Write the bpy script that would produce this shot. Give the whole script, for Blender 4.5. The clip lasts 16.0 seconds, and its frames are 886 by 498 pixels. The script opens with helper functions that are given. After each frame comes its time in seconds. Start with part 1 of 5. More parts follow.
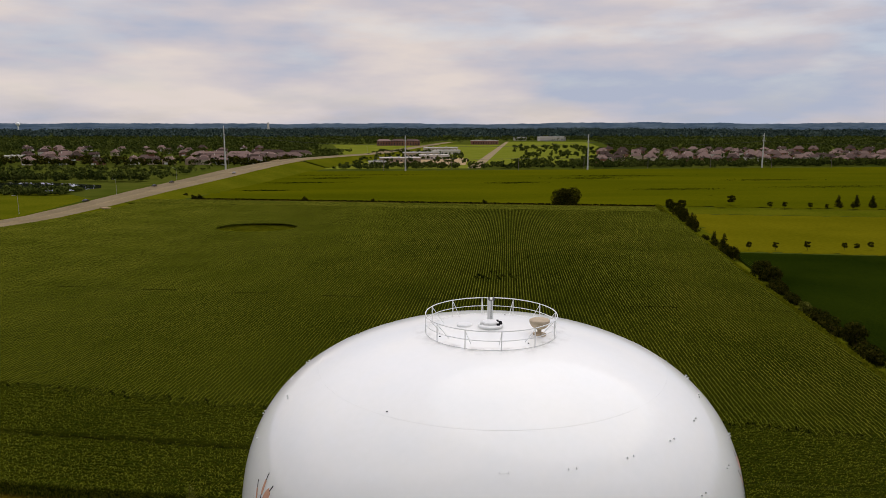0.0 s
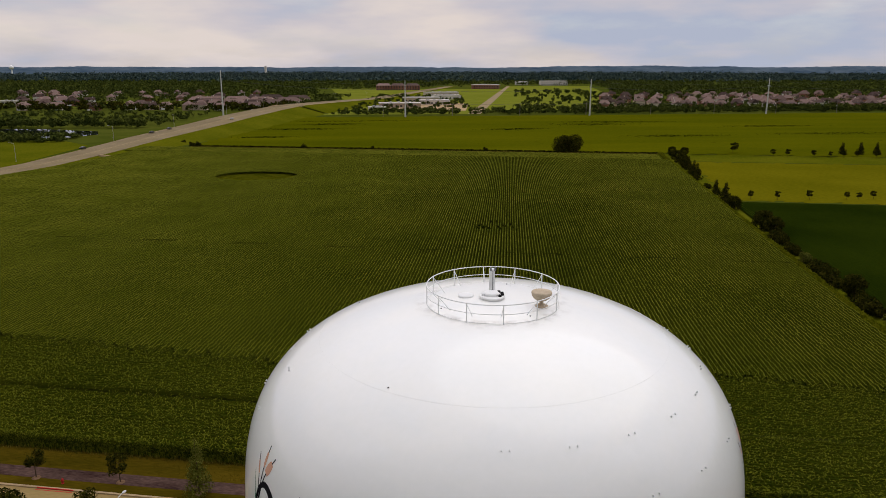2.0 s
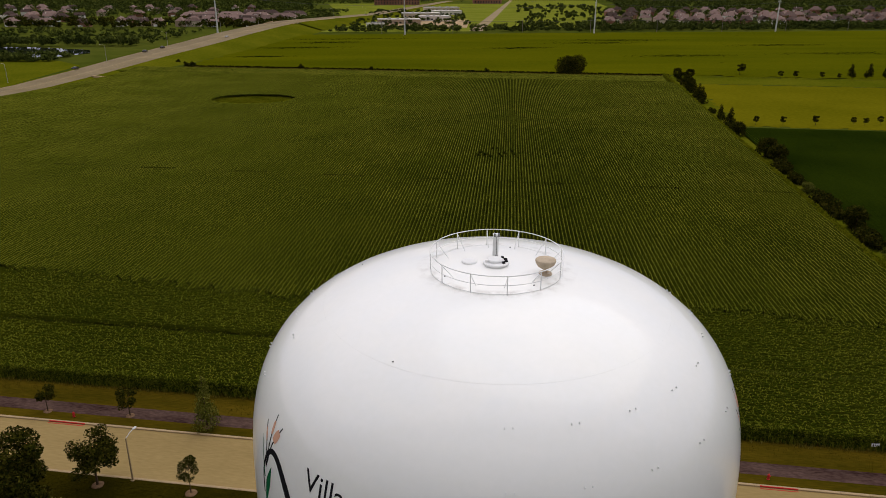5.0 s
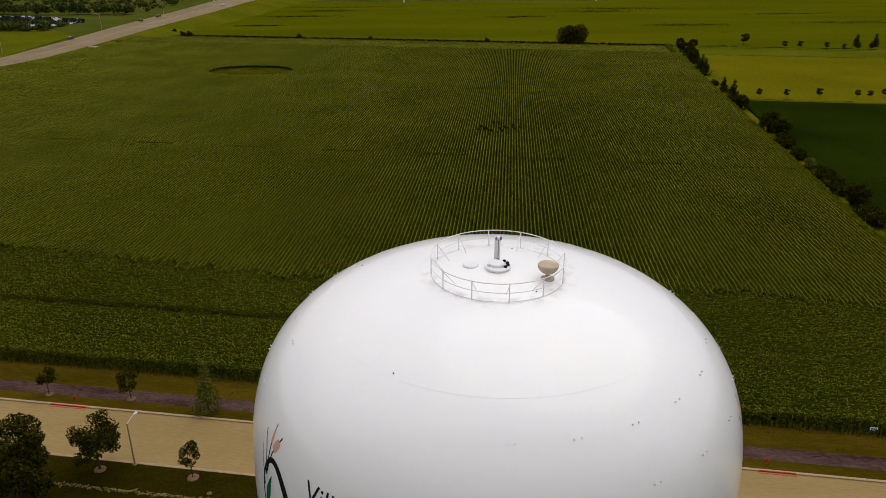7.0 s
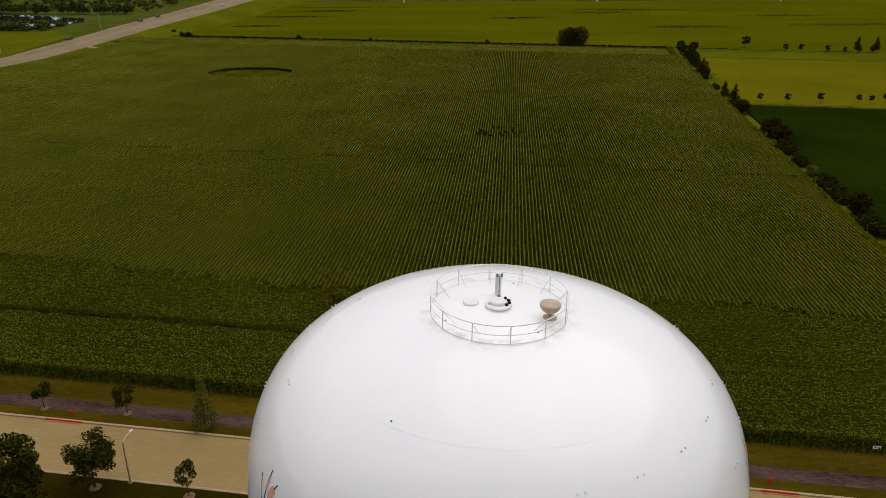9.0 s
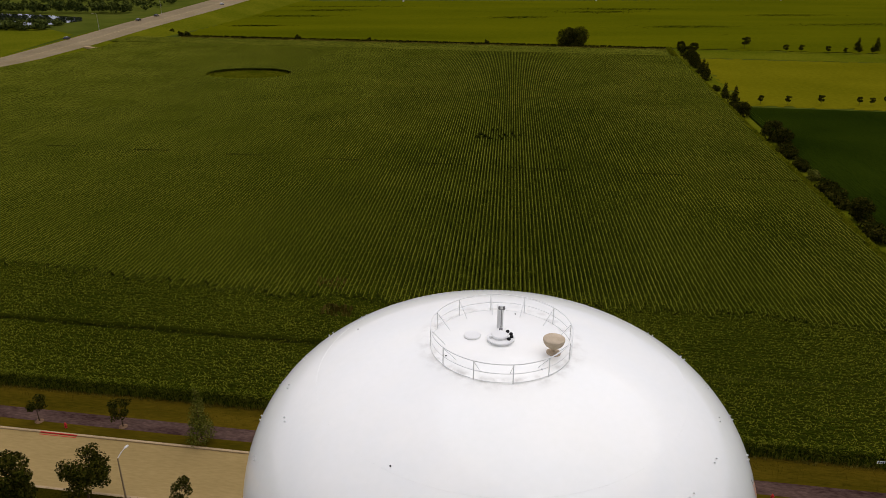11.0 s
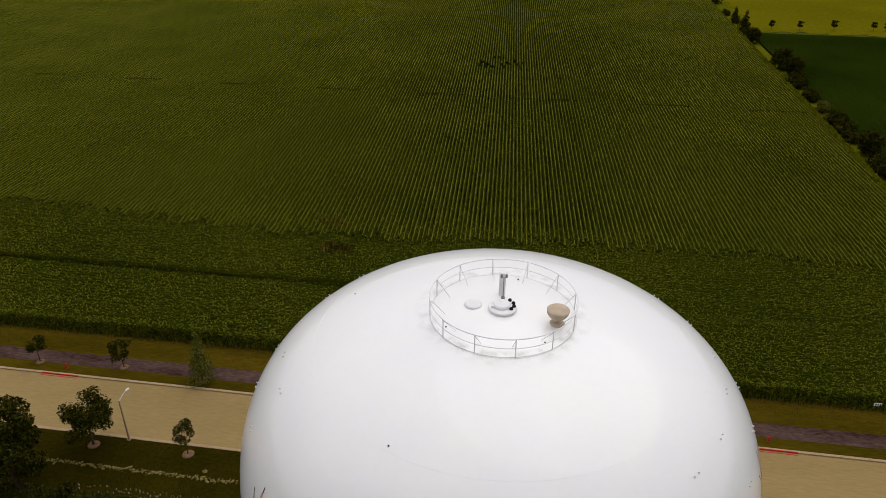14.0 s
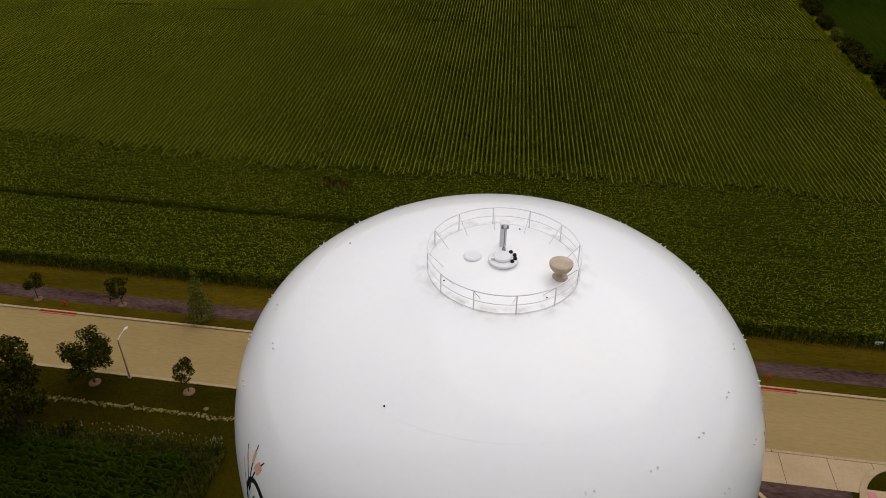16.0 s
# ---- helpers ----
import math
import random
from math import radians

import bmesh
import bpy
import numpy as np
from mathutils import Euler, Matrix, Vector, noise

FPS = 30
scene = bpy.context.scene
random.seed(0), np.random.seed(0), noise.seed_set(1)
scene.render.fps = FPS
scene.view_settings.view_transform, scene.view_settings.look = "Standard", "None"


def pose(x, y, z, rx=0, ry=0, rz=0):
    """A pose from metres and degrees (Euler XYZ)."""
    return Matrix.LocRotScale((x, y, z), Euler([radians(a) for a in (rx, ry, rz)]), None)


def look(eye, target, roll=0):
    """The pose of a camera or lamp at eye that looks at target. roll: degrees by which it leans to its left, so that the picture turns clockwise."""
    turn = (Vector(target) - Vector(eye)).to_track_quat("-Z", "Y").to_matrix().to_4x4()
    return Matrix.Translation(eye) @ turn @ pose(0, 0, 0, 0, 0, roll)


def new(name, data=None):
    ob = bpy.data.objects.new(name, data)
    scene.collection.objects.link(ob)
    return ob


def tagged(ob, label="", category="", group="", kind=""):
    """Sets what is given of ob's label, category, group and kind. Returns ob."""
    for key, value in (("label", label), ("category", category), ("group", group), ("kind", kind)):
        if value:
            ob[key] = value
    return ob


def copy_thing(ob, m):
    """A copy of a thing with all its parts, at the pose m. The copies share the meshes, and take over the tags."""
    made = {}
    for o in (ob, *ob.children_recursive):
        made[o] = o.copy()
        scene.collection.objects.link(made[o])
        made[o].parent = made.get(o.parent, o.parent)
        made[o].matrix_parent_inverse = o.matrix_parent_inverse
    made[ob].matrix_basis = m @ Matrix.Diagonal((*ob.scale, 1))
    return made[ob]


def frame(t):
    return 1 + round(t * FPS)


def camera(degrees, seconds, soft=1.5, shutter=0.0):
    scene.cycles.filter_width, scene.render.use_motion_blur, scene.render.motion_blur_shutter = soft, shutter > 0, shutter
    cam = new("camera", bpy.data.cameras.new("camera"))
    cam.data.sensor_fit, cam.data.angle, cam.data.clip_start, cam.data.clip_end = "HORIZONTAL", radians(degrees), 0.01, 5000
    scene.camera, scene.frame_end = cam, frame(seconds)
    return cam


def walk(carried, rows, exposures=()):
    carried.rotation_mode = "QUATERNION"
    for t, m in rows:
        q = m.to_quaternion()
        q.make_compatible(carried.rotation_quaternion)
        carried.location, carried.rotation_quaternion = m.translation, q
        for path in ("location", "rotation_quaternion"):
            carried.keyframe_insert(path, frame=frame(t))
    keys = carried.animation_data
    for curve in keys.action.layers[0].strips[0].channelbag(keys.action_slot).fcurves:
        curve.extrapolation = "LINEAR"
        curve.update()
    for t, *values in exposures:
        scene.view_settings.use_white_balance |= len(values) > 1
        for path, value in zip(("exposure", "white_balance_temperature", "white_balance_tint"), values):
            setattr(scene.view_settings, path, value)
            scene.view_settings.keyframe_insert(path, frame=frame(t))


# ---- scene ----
cam = camera(63.0, 16.0, soft=0.6)
PATH = [
    (0, (-2.846, -38.257, 48.978), (-2.832, -36.287, 48.636), 0.0),
    (0.5, (-2.853, -38.028, 49.261), (-2.839, -36.064, 48.881), 0.0),
    (1, (-2.9, -37.808, 49.522), (-2.886, -35.852, 49.106), 0.0),
    (1.5, (-2.889, -37.635, 49.84), (-2.876, -35.686, 49.387), -0.0),
    (2, (-2.893, -37.452, 50.16), (-2.88, -35.512, 49.671), -0.0),
    (2.5, (-2.952, -37.287, 50.497), (-2.939, -35.357, 49.972), -0.0),
    (3, (-3.01, -37.224, 50.891), (-2.996, -35.304, 50.332), 0.0),
    (3.5, (-3.0, -37.06, 51.28), (-2.987, -35.151, 50.685), -0.0),
    (4, (-3.075, -36.928, 51.71), (-3.062, -35.03, 51.079), 0.1),
    (4.5, (-3.081, -36.722, 52.084), (-3.067, -34.836, 51.418), 0.1),
    (5, (-3.083, -36.431, 52.417), (-3.07, -34.558, 51.717), 0.1),
    (7.5, (-3.143, -34.843, 54.235), (-3.129, -33.003, 53.453), 0.1),
    (8, (-3.144, -34.44, 54.586), (-3.129, -32.599, 53.804), 0.1),
    (8.5, (-3.144, -34.042, 54.955), (-3.129, -32.201, 54.173), 0.2),
    (9, (-3.146, -33.621, 55.327), (-3.131, -31.78, 54.545), 0.3),
    (11.5, (-3.232, -31.612, 56.706), (-3.214, -29.774, 55.918), 0.4),
    (12, (-3.237, -31.232, 56.907), (-3.22, -29.395, 56.116), 0.4),
    (12.5, (-3.26, -30.904, 57.146), (-3.241, -29.084, 56.318), 0.5),
    (13, (-3.248, -30.45, 57.309), (-3.229, -28.654, 56.43), 0.5),
    (13.5, (-3.217, -30.032, 57.453), (-3.199, -28.26, 56.526), 0.5),
    (14, (-3.203, -29.652, 57.563), (-3.185, -27.904, 56.591), 0.5),
    (14.5, (-3.159, -29.177, 57.574), (-3.141, -27.453, 56.559), 0.5),
    (15, (-3.129, -28.728, 57.549), (-3.113, -27.03, 56.493), 0.5),
    (15.5, (-3.077, -28.272, 57.572), (-3.062, -26.6, 56.474), 0.5),
    (16, (-3.043, -27.771, 57.59), (-3.028, -26.127, 56.452), 0.5),
]
walk(cam, [(t, look(eye, target, roll)) for t, eye, target, roll in PATH], [(0, 0.35), (12, 0.35), (14, 0.30), (16, 0.23)])

# ---- light ----
SUN_TURN, SUN_HIGH = 40.0, 62.0      # degrees: bearing from +y towards +x, height
world = bpy.data.worlds.new("sky")
scene.world = world
world.use_nodes = True
wn, wl = world.node_tree.nodes, world.node_tree.links
wn.clear()
w_out = wn.new("ShaderNodeOutputWorld")
w_bg = wn.new("ShaderNodeBackground")
w_sky = wn.new("ShaderNodeTexSky")
w_sky.sky_type, w_sky.sun_disc = "NISHITA", False
w_sky.sun_elevation, w_sky.sun_rotation = radians(SUN_HIGH), radians(SUN_TURN)
w_sky.dust_density, w_sky.air_density = 2.0, 1.0
w_geo = wn.new("ShaderNodeTexCoord")
w_map = wn.new("ShaderNodeMapping")
w_map.inputs["Scale"].default_value = (1.0, 1.0, 4.2)
w_map.inputs["Location"].default_value = (3.1, 0.4, 0.0)
w_noise = wn.new("ShaderNodeTexNoise")
w_noise.inputs["Scale"].default_value = 5.2
w_noise.inputs["Detail"].default_value = 7.0
w_noise.inputs["Roughness"].default_value = 0.55
w_ramp = wn.new("ShaderNodeValToRGB")
w_ramp.color_ramp.elements[0].position, w_ramp.color_ramp.elements[0].color = 0.36, (0.80, 0.80, 0.80, 1)
w_ramp.color_ramp.elements[1].position, w_ramp.color_ramp.elements[1].color = 0.50, (1, 1, 1, 1)
w_tone = wn.new("ShaderNodeValToRGB")
w_tone.color_ramp.elements[0].position, w_tone.color_ramp.elements[0].color = 0.38, (2.75, 3.0, 3.75, 1)
w_tone.color_ramp.elements[1].position, w_tone.color_ramp.elements[1].color = 0.62, (4.75, 4.2, 3.95, 1)
w_tone.color_ramp.elements.new(0.50).color = (3.75, 3.5, 3.75, 1)
w_noise2 = wn.new("ShaderNodeTexNoise")
w_noise2.inputs["Scale"].default_value = 3.0
w_noise2.inputs["Detail"].default_value = 5.0
w_mix = wn.new("ShaderNodeMix")
w_mix.data_type = "RGBA"
w_bg.inputs["Strength"].default_value = 0.122
wl.new(w_geo.outputs["Generated"], w_map.inputs["Vector"])
wl.new(w_map.outputs["Vector"], w_noise.inputs["Vector"])
wl.new(w_map.outputs["Vector"], w_noise2.inputs["Vector"])
wl.new(w_noise.outputs["Fac"], w_ramp.inputs["Fac"])
wl.new(w_noise2.outputs["Fac"], w_tone.inputs["Fac"])
wl.new(w_ramp.outputs["Color"], w_mix.inputs["Factor"])
wl.new(w_sky.outputs["Color"], w_mix.inputs["A"])
wl.new(w_tone.outputs["Color"], w_mix.inputs["B"])
w_axis = wn.new("ShaderNodeVectorMath")
w_axis.operation = "DOT_PRODUCT"
w_axis.inputs[1].default_value = (0.05, 1.0, 0.2)
wl.new(w_geo.outputs["Generated"], w_axis.inputs[0])
w_wisp = wn.new("ShaderNodeTexNoise")
w_wisp.inputs["Scale"].default_value, w_wisp.inputs["Detail"].default_value = 3.4, 6.0
wl.new(w_geo.outputs["Generated"], w_wisp.inputs["Vector"])
w_edge = wn.new("ShaderNodeMath")
w_edge.operation = "MULTIPLY_ADD"
w_edge.inputs[1].default_value = 0.30
wl.new(w_wisp.outputs["Fac"], w_edge.inputs[0])
wl.new(w_axis.outputs["Value"], w_edge.inputs[2])
w_bank = wn.new("ShaderNodeMapRange")     # an unseen greyer cloud bank in the south, added for the tank's reflection; ragged rim
w_bank.interpolation_type = "SMOOTHSTEP"
w_bank.inputs["From Min"].default_value, w_bank.inputs["From Max"].default_value = -0.06, 0.04
w_bank.inputs["To Min"].default_value, w_bank.inputs["To Max"].default_value = 0.56, 1.0
wl.new(w_edge.outputs[0], w_bank.inputs["Value"])
w_up = wn.new("ShaderNodeSeparateXYZ")
wl.new(w_geo.outputs["Generated"], w_up.inputs["Vector"])
w_high = wn.new("ShaderNodeMapRange")     # an overcast sky is brightest overhead
w_high.interpolation_type = "SMOOTHSTEP"
w_high.inputs["From Min"].default_value, w_high.inputs["From Max"].default_value = 0.18, 0.60
w_high.inputs["To Min"].default_value, w_high.inputs["To Max"].default_value = 1.0, 1.75
wl.new(w_up.outputs["Z"], w_high.inputs["Value"])
w_deck = wn.new("ShaderNodeMath")
w_deck.operation = "MULTIPLY"
wl.new(w_bank.outputs["Result"], w_deck.inputs[0])
wl.new(w_high.outputs["Result"], w_deck.inputs[1])
w_lift = wn.new("ShaderNodeVectorMath")
w_lift.operation = "SCALE"
wl.new(w_mix.outputs["Result"], w_lift.inputs[0])
wl.new(w_deck.outputs[0], w_lift.inputs["Scale"])
wl.new(w_lift.outputs["Vector"], w_bg.inputs["Color"])
wl.new(w_bg.outputs["Background"], w_out.inputs["Surface"])

sun = new("sun", bpy.data.lights.new("sun", "SUN"))
sun.data.energy, sun.data.angle, sun.data.color = 0.5, radians(60), (1.0, 0.97, 0.92)
sun.matrix_world = look((0, 0, 90), (-math.sin(radians(SUN_TURN)) * 60, -math.cos(radians(SUN_TURN)) * 60, 90 - 60 * math.tan(radians(SUN_HIGH))))


# ---- materials ----
def material(name, low, high, scale=1.0, rough=0.8, bump=0.0, fine=0.0, metal=0.0, streak=None, spec=0.0, by_object=0.0, by_island=0.0):
    """Two tones mixed by noise at a coarse and a fine scale (in cycles a metre), with relief."""
    m = bpy.data.materials.new(name)
    m.use_nodes = True
    n, l = m.node_tree.nodes, m.node_tree.links
    b = n["Principled BSDF"]
    co = n.new("ShaderNodeTexCoord")
    mp = n.new("ShaderNodeMapping")
    if streak:
        mp.inputs["Scale"].default_value = streak
    l.new(co.outputs["Object"], mp.inputs["Vector"])
    a = n.new("ShaderNodeTexNoise")
    a.inputs["Scale"].default_value, a.inputs["Detail"].default_value = scale, 5.0
    l.new(mp.outputs["Vector"], a.inputs["Vector"])
    f = n.new("ShaderNodeTexNoise")
    f.inputs["Scale"].default_value, f.inputs["Detail"].default_value = fine or scale * 14, 3.0
    l.new(mp.outputs["Vector"], f.inputs["Vector"])
    s1 = n.new("ShaderNodeMath")
    s1.operation = "MULTIPLY_ADD"
    s1.inputs[1].default_value, s1.inputs[2].default_value = 0.45, 0.0
    l.new(f.outputs["Fac"], s1.inputs[0])
    s2 = n.new("ShaderNodeMath")
    s2.operation = "MULTIPLY_ADD"
    s2.inputs[1].default_value = 0.55
    l.new(a.outputs["Fac"], s2.inputs[0])
    l.new(s1.outputs[0], s2.inputs[2])
    last = s2
    for source, amount in (("object", by_object), ("island", by_island)):
        if amount:
            o = n.new("ShaderNodeObjectInfo") if source == "object" else n.new("ShaderNodeNewGeometry")
            s3 = n.new("ShaderNodeMath")
            s3.operation = "MULTIPLY_ADD"
            s3.inputs[1].default_value = amount
            l.new(o.outputs["Random" if source == "object" else "Random Per Island"], s3.inputs[0])
            s4 = n.new("ShaderNodeMath")
            s4.operation = "SUBTRACT"
            s4.inputs[1].default_value = amount / 2
            l.new(last.outputs[0], s3.inputs[2])
            l.new(s3.outputs[0], s4.inputs[0])
            last = s4
    r = n.new("ShaderNodeValToRGB")
    r.color_ramp.elements[0].position, r.color_ramp.elements[1].position = 0.34, 0.66
    r.color_ramp.elements[0].color, r.color_ramp.elements[1].color = (*low, 1), (*high, 1)
    l.new(last.outputs[0], r.inputs["Fac"])
    l.new(r.outputs["Color"], b.inputs["Base Color"])
    b.inputs["Roughness"].default_value, b.inputs["Metallic"].default_value = rough, metal
    b.inputs["Specular IOR Level"].default_value = spec
    if bump:
        bp = n.new("ShaderNodeBump")
        bp.inputs["Strength"].default_value, bp.inputs["Distance"].default_value = bump, 0.05
        l.new(f.outputs["Fac"], bp.inputs["Height"])
        l.new(bp.outputs["Normal"], b.inputs["Normal"])
    return m


TANK_PAINT = material("white tank paint", (0.90, 0.915, 0.87), (0.93, 0.94, 0.90), 0.25, 0.35, 0.0, 3.0, spec=0.5)
TANK_PAINT.node_tree.nodes["Principled BSDF"].inputs["Coat Weight"].default_value = 0.7
TANK_PAINT.node_tree.nodes["Principled BSDF"].inputs["Coat IOR"].default_value = 1.6
TANK_PAINT.node_tree.nodes["Principled BSDF"].inputs["Coat Roughness"].default_value = 0.06


def add_grey_band(m, radius, spread, tint):
    """Greys the paint in an uneven band at that radius from the tower's axis."""
    n, l = m.node_tree.nodes, m.node_tree.links
    b = n["Principled BSDF"]
    old = b.inputs["Base Color"].links[0].from_socket
    co, flat, ln = n.new("ShaderNodeTexCoord"), n.new("ShaderNodeVectorMath"), n.new("ShaderNodeVectorMath")
    flat.operation, ln.operation = "MULTIPLY", "LENGTH"
    flat.inputs[1].default_value = (1, 1, 0)
    l.new(co.outputs["Object"], flat.inputs[0])
    l.new(flat.outputs[0], ln.inputs[0])
    ramp = n.new("ShaderNodeMapRange")
    ramp.inputs["From Min"].default_value, ramp.inputs["From Max"].default_value = radius, radius + spread
    ramp.inputs["To Min"].default_value, ramp.inputs["To Max"].default_value = 1.0, 0.0
    l.new(ln.outputs["Value"], ramp.inputs["Value"])
    rise = n.new("ShaderNodeMapRange")
    rise.inputs["From Min"].default_value, rise.inputs["From Max"].default_value = radius - 0.25, radius
    l.new(ln.outputs["Value"], rise.inputs["Value"])
    ns = n.new("ShaderNodeTexNoise")
    ns.inputs["Scale"].default_value, ns.inputs["Detail"].default_value = 1.6, 6.0
    l.new(co.outputs["Object"], ns.inputs["Vector"])
    cut = n.new("ShaderNodeMapRange")
    cut.inputs["From Min"].default_value, cut.inputs["From Max"].default_value = 0.46, 0.75
    l.new(ns.outputs["Fac"], cut.inputs["Value"])
    m1, m2 = n.new("ShaderNodeMath"), n.new("ShaderNodeMath")
    m1.operation = m2.operation = "MULTIPLY"
    l.new(ramp.outputs["Result"], m1.inputs[0])
    l.new(rise.outputs["Result"], m1.inputs[1])
    l.new(m1.outputs[0], m2.inputs[0])
    l.new(cut.outputs["Result"], m2.inputs[1])
    mix = n.new("ShaderNodeMix")
    mix.data_type = "RGBA"
    l.new(m2.outputs[0], mix.inputs["Factor"])
    l.new(old, mix.inputs["A"])
    mix.inputs["B"].default_value = (*tint, 1)
    l.new(mix.outputs["Result"], b.inputs["Base Color"])


add_grey_band(TANK_PAINT, 3.45, 0.9, (0.56, 0.55, 0.50))
RAIL_PAINT = material("white rail paint", (0.80, 0.81, 0.79), (0.86, 0.87, 0.85), 2.0, 0.45, spec=0.3)
BLACK_PAINT = material("black logo paint", (0.012, 0.012, 0.013), (0.02, 0.02, 0.022), 1.0, 0.5)
TAN_PAINT = material("tan logo paint", (0.60, 0.34, 0.22), (0.68, 0.40, 0.27), 1.0, 0.5)
GREEN_PAINT = material("green logo paint", (0.01, 0.10, 0.04), (0.02, 0.15, 0.06), 1.0, 0.5)
GREY_METAL = material("grey metal", (0.20, 0.20, 0.20), (0.30, 0.30, 0.30), 4.0, 0.4, metal=0.7)
DARK_RUBBER = material("dark rubber", (0.012, 0.012, 0.013), (0.03, 0.03, 0.03), 6.0, 0.6)
DISH_TAN = material("tan radome", (0.44, 0.36, 0.25), (0.60, 0.50, 0.37), 2.5, 0.6)
# Corn rows: shade is in the leaf colour, sunlight and tassels in the tops'.
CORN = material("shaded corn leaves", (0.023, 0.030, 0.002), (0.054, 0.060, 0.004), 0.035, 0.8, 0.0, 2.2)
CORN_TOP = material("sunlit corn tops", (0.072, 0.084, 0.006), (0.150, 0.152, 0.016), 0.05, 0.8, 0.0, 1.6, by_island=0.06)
CORN_LEAF = material("corn blades", (0.027, 0.040, 0.0018), (0.122, 0.128, 0.011), 0.06, 0.8, 0.0, 1.2, by_island=0.6)
STRAW = material("straw grass", (0.085, 0.075, 0.006), (0.17, 0.14, 0.025), 0.8, 0.9, 0.0, 4.0, by_island=0.4)
HEDGE_WEED = material("bright hedge weeds", (0.110, 0.125, 0.003), (0.22, 0.22, 0.012), 0.1, 0.8, 0.0, 2.0, by_island=0.4)
DRY_WEED = material("dry brown weeds", (0.060, 0.046, 0.005), (0.150, 0.112, 0.022), 0.8, 0.9, 0.0, 4.0, by_island=0.4)
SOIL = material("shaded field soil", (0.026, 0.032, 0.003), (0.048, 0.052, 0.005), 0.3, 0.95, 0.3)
CROP = material("soybean leaves", (0.052, 0.061, 0.001), (0.096, 0.097, 0.002), 0.012, 0.75, 0.6, 1.1, streak=(0.4, 1.6, 1))
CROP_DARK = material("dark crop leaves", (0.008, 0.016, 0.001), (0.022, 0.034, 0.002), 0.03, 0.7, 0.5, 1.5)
MEADOW = material("mown meadow", (0.085, 0.082, 0.002), (0.135, 0.120, 0.004), 0.02, 0.85, 0.4, 0.6)
GRASS = material("dark rough grass", (0.015, 0.014, 0.001), (0.038, 0.029, 0.002), 0.12, 0.9, 0.5, 4.0)
VERGE = material("dry mown grass", (0.040, 0.032, 0.002), (0.090, 0.060, 0.005), 0.14, 0.9, 0.5, 3.0, streak=(0.3, 1.5, 1))
BANK = material("embankment grass", (0.058, 0.070, 0.002), (0.115, 0.115, 0.006), 0.03, 0.85, 0.4, 0.7)
LAWN = material("bright mown lawn", (0.115, 0.135, 0.010), (0.185, 0.200, 0.026), 0.02, 0.9, 0.2, 0.4)
LAND = material("far farmland", (0.040, 0.056, 0.006), (0.085, 0.095, 0.013), 0.004, 0.9, 0.3, 0.05)
CONCRETE = material("tan road concrete", (0.245, 0.174, 0.068), (0.325, 0.234, 0.096), 0.10, 0.85, 0.15, 2.5, streak=(0.35, 1.5, 1))
APRON = material("pale drive concrete", (0.36, 0.26, 0.14), (0.45, 0.33, 0.19), 0.3, 0.85, 0.1, 4.0)
KERB = material("kerb concrete", (0.32, 0.235, 0.125), (0.42, 0.31, 0.175), 0.5, 0.85, 0.15, 5.0)
PATH_ASPHALT = material("weathered purple asphalt", (0.028, 0.014, 0.012), (0.112, 0.070, 0.054), 0.22, 0.9, 0.3, 3.0, streak=(0.5, 1.4, 1))
HIGHWAY = material("pale highway pavement", (0.235, 0.185, 0.105), (0.33, 0.26, 0.155), 0.05, 0.85, 0.1, 0.8)
RED = material("red paint", (0.36, 0.025, 0.02), (0.48, 0.045, 0.04), 3.0, 0.6)
BARK = material("bark", (0.045, 0.030, 0.018), (0.11, 0.075, 0.045), 3.0, 0.9, 0.6, 18.0)
LEAF = material("dark tree leaves", (0.014, 0.018, 0.002), (0.052, 0.047, 0.006), 0.5, 0.6, 0.0, 3.0, by_island=0.5)
LEAF_PALE = material("olive tree leaves", (0.060, 0.070, 0.007), (0.135, 0.135, 0.024), 0.5, 0.6, 0.0, 3.0, by_island=0.5)
WOODS = material("woodland leaves", (0.021, 0.033, 0.006), (0.088, 0.104, 0.020), 0.02, 0.8, 0.0, 0.12, by_island=0.35)
# Far woods: the blue of distance haze is mixed into the leaf colour.
WOODS_HAZED = material("haze blue woodland leaves", (0.020, 0.037, 0.036), (0.075, 0.104, 0.090), 0.004, 0.8, 0.0, 0.1, by_island=0.5)
MULCH = material("mulch", (0.12, 0.07, 0.04), (0.24, 0.15, 0.085), 2.0, 0.95, 0.5, 12.0)
GALV = material("galvanised steel", (0.34, 0.33, 0.31), (0.46, 0.45, 0.42), 1.5, 0.5, metal=0.3)
POLE_PALE = material("pale steel pole", (0.50, 0.50, 0.48), (0.62, 0.61, 0.58), 1.0, 0.55)
POLE_TAN = material("tan lamp pole", (0.26, 0.19, 0.10), (0.34, 0.25, 0.14), 2.0, 0.6)
WOOD_POLE = material("grey wood pole", (0.16, 0.14, 0.11), (0.24, 0.21, 0.17), 2.0, 0.9)
WALL_TAN = material("tan siding", (0.34, 0.26, 0.18), (0.56, 0.47, 0.36), 0.02, 0.85, by_object=0.9)
WALL_BRICK = material("brick wall", (0.20, 0.085, 0.06), (0.32, 0.17, 0.12), 0.05, 0.85, by_object=0.5)
WALL_WHITE = material("white building wall", (0.60, 0.56, 0.50), (0.72, 0.68, 0.62), 0.05, 0.8)
SHINGLE = material("brown roof shingles", (0.075, 0.052, 0.044), (0.24, 0.165, 0.14), 0.03, 0.9, 0.2, 2.0, by_object=0.7)
